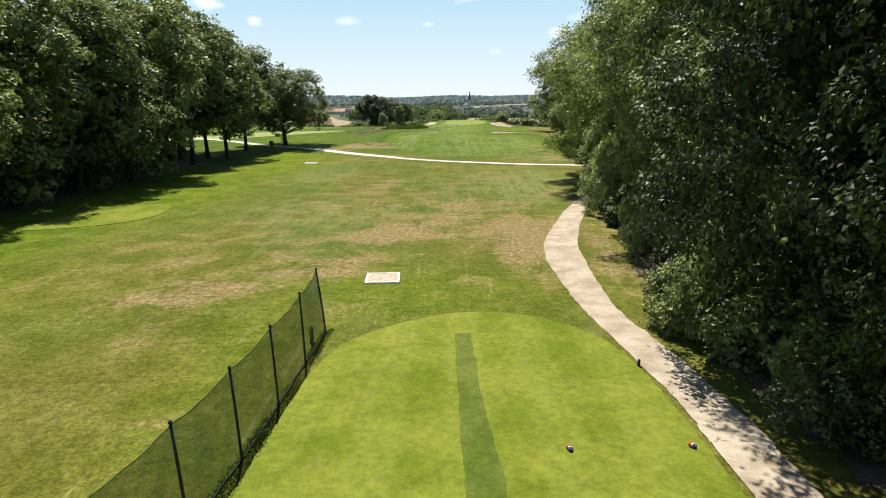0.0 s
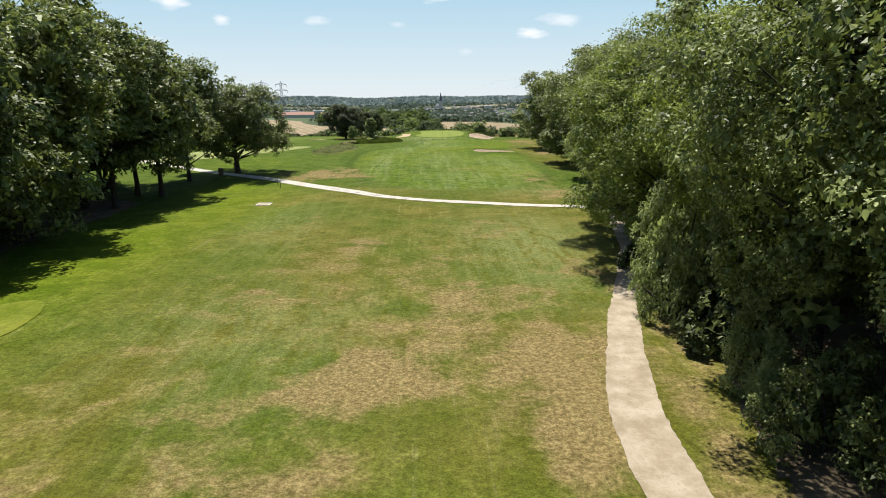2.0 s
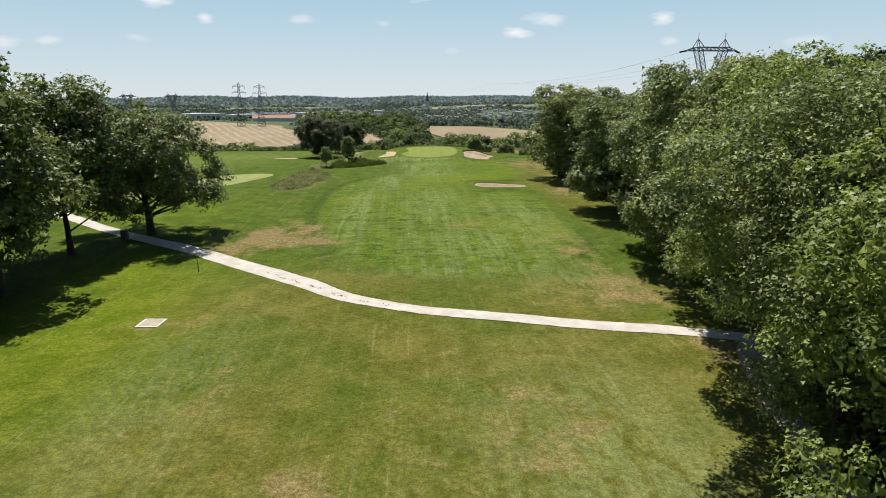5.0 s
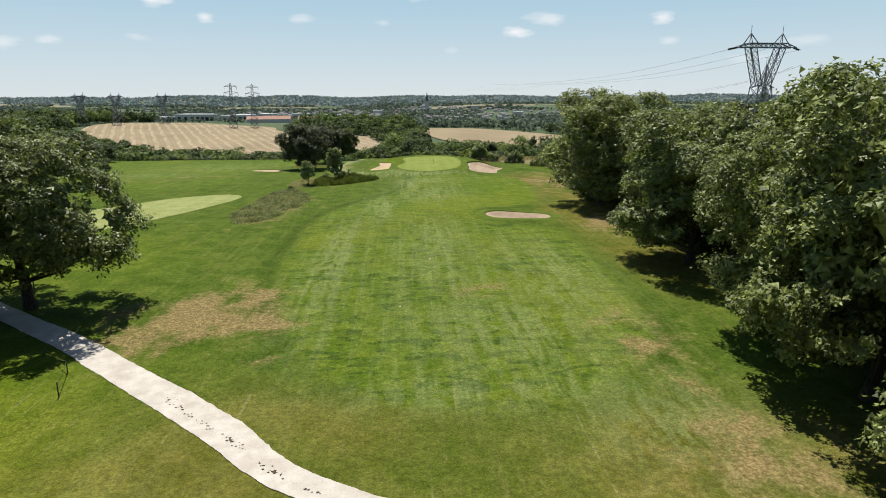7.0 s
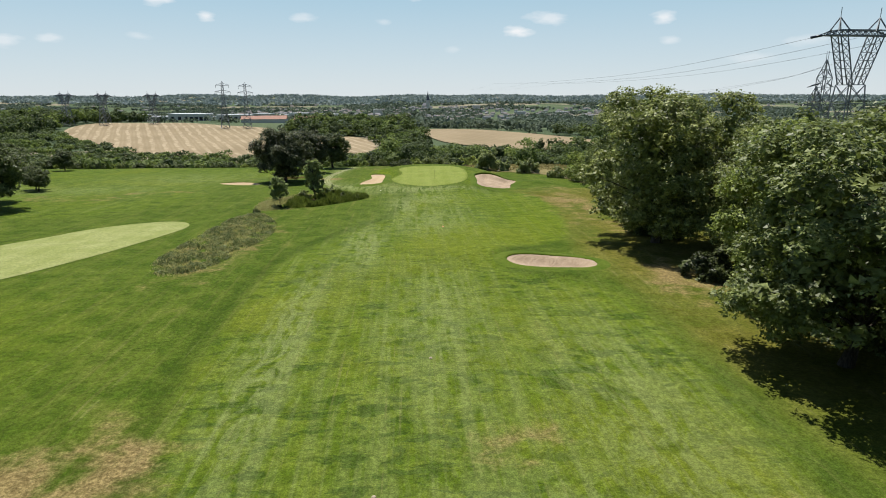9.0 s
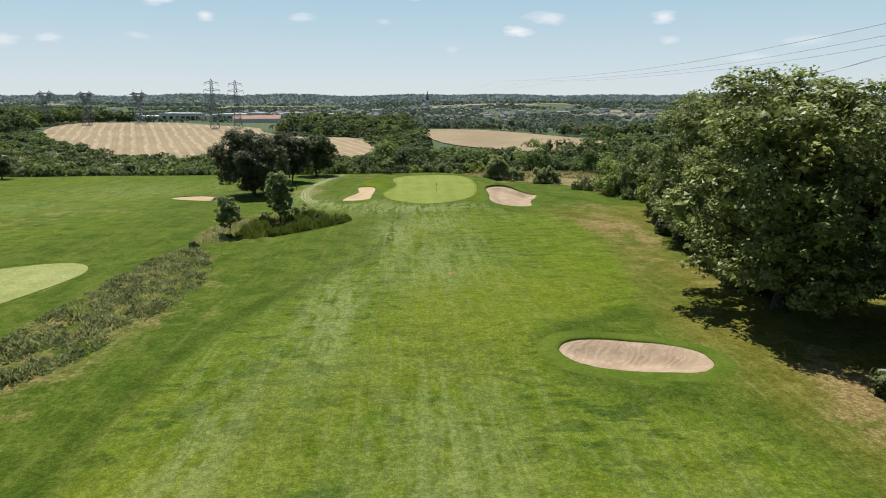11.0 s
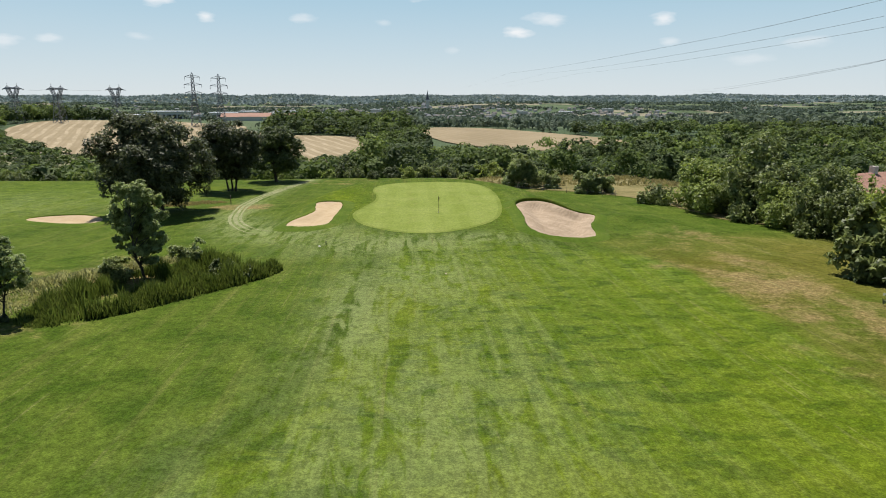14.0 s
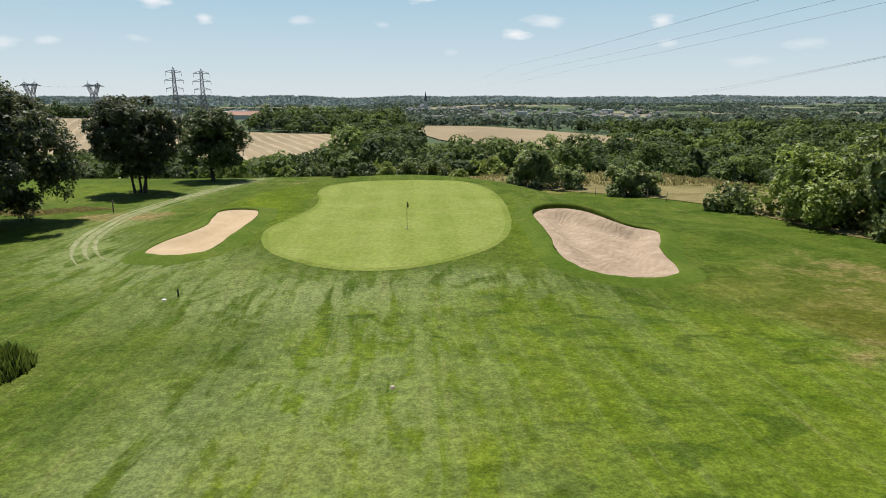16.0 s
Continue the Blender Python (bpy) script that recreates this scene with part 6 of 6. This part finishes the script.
right = scatter(rng, 60, 420, 262, 520, 9.5, lambda x, y: off_fields(x, y, 4) & (x - 60 > 0.0) & (patchy(x, y, 60, -0.22, 3)) & ~((x < 150) & (y < 400)))
mixed_woods("valley_wood", rng, right, 150, 0.8, 5.8, 8.0, "woods and thickets on the far slope")
# from here outward the crowns wear the haze-tinted leaf colours
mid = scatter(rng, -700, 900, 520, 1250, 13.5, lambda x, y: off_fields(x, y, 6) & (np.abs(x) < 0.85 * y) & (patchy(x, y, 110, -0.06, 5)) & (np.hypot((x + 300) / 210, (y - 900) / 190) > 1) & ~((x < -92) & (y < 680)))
woods("far_wood", rng, mid, 44, 1.5, 8.0, 7.5, HAZY_WOOD, "patchwork of far woods in the valley")
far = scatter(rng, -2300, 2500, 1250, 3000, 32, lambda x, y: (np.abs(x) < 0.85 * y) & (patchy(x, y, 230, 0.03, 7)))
woods("far_wood", rng, far, 20, 4.6, 17.0, 8.5, HAZY_WOOD, "distant woods and hedgerows across the valley")
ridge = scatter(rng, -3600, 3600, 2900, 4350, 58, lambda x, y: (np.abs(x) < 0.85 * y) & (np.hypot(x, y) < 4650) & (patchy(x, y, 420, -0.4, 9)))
woods("far_wood", rng, ridge, 18, 8.0, 28.0, 8.0, HAZY_RIDGE, "wooded ridge along the horizon")


def house(x, y, turn, wide, deep, wall, rise, roof, label, group="", windows=True):
    root = tagged(new("house"), label, "house", group)
    w, d = wide / 2, deep / 2
    part("wall", from_bm("wall", block(-w, w, -d, d, -2.0, wall, 0), RENDERED), root)
    o = 0.4
    v = [(-w - o, -d - o, wall - 0.1), (w + o, -d - o, wall - 0.1), (w + o, d + o, wall - 0.1), (-w - o, d + o, wall - 0.1), (-w - o, 0, wall + rise), (w + o, 0, wall + rise)]
    rf = part("roof", mesh_of("roof", v, [(0, 1, 5, 4), (2, 3, 4, 5), (1, 2, 5), (3, 0, 4), (3, 2, 1, 0)], roof, True), root)
    part("chimney", from_bm("chimney", block(w * 0.4, w * 0.4 + 0.8, -0.4, 0.5, wall + rise * 0.4, wall + rise + 0.9, 0.03), RENDERED), rf)
    if windows:
        for k in range(3):
            part("window", from_bm("window", block(-w * 0.75 + k * w * 0.6, -w * 0.75 + k * w * 0.6 + 1.1, -d - 0.04, -d + 0.02, 1.0, 2.3, 0), CHARCOAL), root)
    root.matrix_basis = pose(x, y, height(x, y), 0, 0, turn)
    return root


house(69, 226, 18, 11, 8, 3.0, 2.2, ROOF, "low house with a terracotta-tiled roof behind the hedge")
for k, (x, y, t) in enumerate([(-128, 690, 4), (-96, 700, -6), (-150, 712, 8)]):
    house(x, y, t, 26, 14, 4.5, 3.0, ROOF, "long red-roofed building beyond the stubble field", "red-roofed buildings", False)


def shed(x, y, turn, wide, deep, high):
    root = tagged(new("warehouse"), "long pale flat-roofed warehouse in the far industrial estate", "warehouse", "industrial estate")
    part("wall", from_bm("wall", block(-wide / 2, wide / 2, -deep / 2, deep / 2, -3, high, 0), RENDERED), root)
    part("roof", from_bm("roof", block(-wide / 2 - 0.5, wide / 2 + 0.5, -deep / 2 - 0.5, deep / 2 + 0.5, high, high + 0.9, 0), SHEET), root)
    for k in range(4):
        part("loading_door", from_bm("loading_door", block(-wide * 0.4 + k * wide * 0.22, -wide * 0.4 + k * wide * 0.22 + 4, -deep / 2 - 0.1, -deep / 2, 0, 4.2, 0), CHARCOAL), root)
    root.matrix_basis = pose(x, y, height(x, y), 0, 0, turn)


rh = random.Random(8)
for x, y, w, d in [(-330, 820, 60, 34), (-262, 850, 70, 40), (-300, 930, 80, 40), (-410, 900, 60, 40), (-214, 900, 56, 36), (-360, 1010, 90, 50), (-250, 1000, 70, 44), (-470, 1000, 80, 44), (-170, 840, 36, 24), (-560, 1120, 90, 50), (-395, 800, 34, 20), (-358, 862, 40, 22), (-292, 792, 30, 18), (-232, 800, 44, 20), (-196, 960, 50, 24), (-140, 900, 40, 22), (-420, 960, 44, 24), (-312, 1060, 60, 30), (-180, 1050, 60, 30), (-110, 1010, 44, 24)]:
    shed(x, y, rh.uniform(-14, 14), w * 0.55, d * 0.6, rh.uniform(5, 7.5))


def town(rng, places, label):
    """Small far houses, too many to count: walls and pitched roofs."""
    sets = {"wall": ([], []), "roof": ([], []), "slate": ([], [])}

    def add(key, v, f):
        o = len(sets[key][0])
        sets[key][0].extend(v)
        sets[key][1].extend(tuple(i + o for i in q) for q in f)

    for x, y in places:
        w, d, h, r, t = rng.uniform(4, 7), rng.uniform(3, 4.5), rng.uniform(3.5, 7), rng.uniform(1.5, 2.6), rng.uniform(-0.6, 0.6)
        z, c, s = height(x, y), math.cos(t), math.sin(t)
        at_ = lambda px, py, pz: (x + px * c - py * s, y + px * s + py * c, z + pz)
        b = [at_(i * w, j * d, k) for k in (-2, h) for i, j in ((-1, -1), (1, -1), (1, 1), (-1, 1))]
        add("wall", b, [(0, 1, 5, 4), (1, 2, 6, 5), (2, 3, 7, 6), (3, 0, 4, 7)])
        g = [at_(i * w * 1.05, j * d * 1.1, h) for i, j in ((-1, -1), (1, -1), (1, 1), (-1, 1))] + [at_(-w, 0, h + r), at_(w, 0, h + r)]
        add("roof" if rng.uniform() < 0.6 else "slate", g, [(0, 1, 5, 4), (2, 3, 4, 5), (1, 2, 5), (3, 0, 4)])
    root = tagged(new("town"), label, "town", kind="stuff")
    for key, m in (("wall", RENDERED), ("roof", OLD_ROOF), ("slate", SLATE)):
        part({"wall": "walls", "roof": "tiled_roofs", "slate": "slate_roofs"}[key], mesh_of(key, *sets[key], m, True), root)


spots_town = scatter(rng, -700, 1100, 1500, 2600, 42, lambda x, y: (np.hypot((x - 150) / 620, (y - 2000) / 520) < 1 + 0.25 * np.sin(x / 90)) & (rng.uniform(size=x.shape) < 0.5))
town(rng, spots_town, "distant town of pale houses with tiled and slate roofs")
spots_out = scatter(rng, -1500, 1900, 1000, 2900, 120, lambda x, y: (np.abs(x) < 0.75 * y) & (rng.uniform(size=x.shape) < 0.35))
town(rng, spots_out, "scattered far houses across the valley")


def church(x, y):
    root = tagged(new("church"), "distant church with a tall slate spire above the town", "church")
    part("nave", from_bm("nave", block(-8, 8, 0, 38, -3, 15, 0), RENDERED), root)
    v = [(-9, -1, 15), (9, -1, 15), (9, 39, 15), (-9, 39, 15), (0, -1, 24), (0, 39, 24)]
    part("nave_roof", mesh_of("nave_roof", v, [(0, 1, 4), (1, 2, 5, 4), (2, 3, 5), (3, 0, 4, 5)], SLATE, True), root)
    part("tower", from_bm("tower", block(-5.5, 5.5, -8, 3, -3, 34, 0), RENDERED), root)
    part("spire", solid("spire", [tube([(0, -2.5, 34), (0, -2.5, 44), (0, -2.5, 66)], [6.5, 4.0, 0.2], 8)], SLATE), root)
    root.matrix_basis = pose(x, y, height(x, y), 0, 0, 20)


church(73, 2320)
for x, y, w, h in [(330, 1900, 30, 12), (470, 1960, 40, 10), (-80, 1800, 26, 16), (640, 2100, 34, 12), (240, 2250, 24, 18)]:
    shed(x, y, 5, w, 18, h)
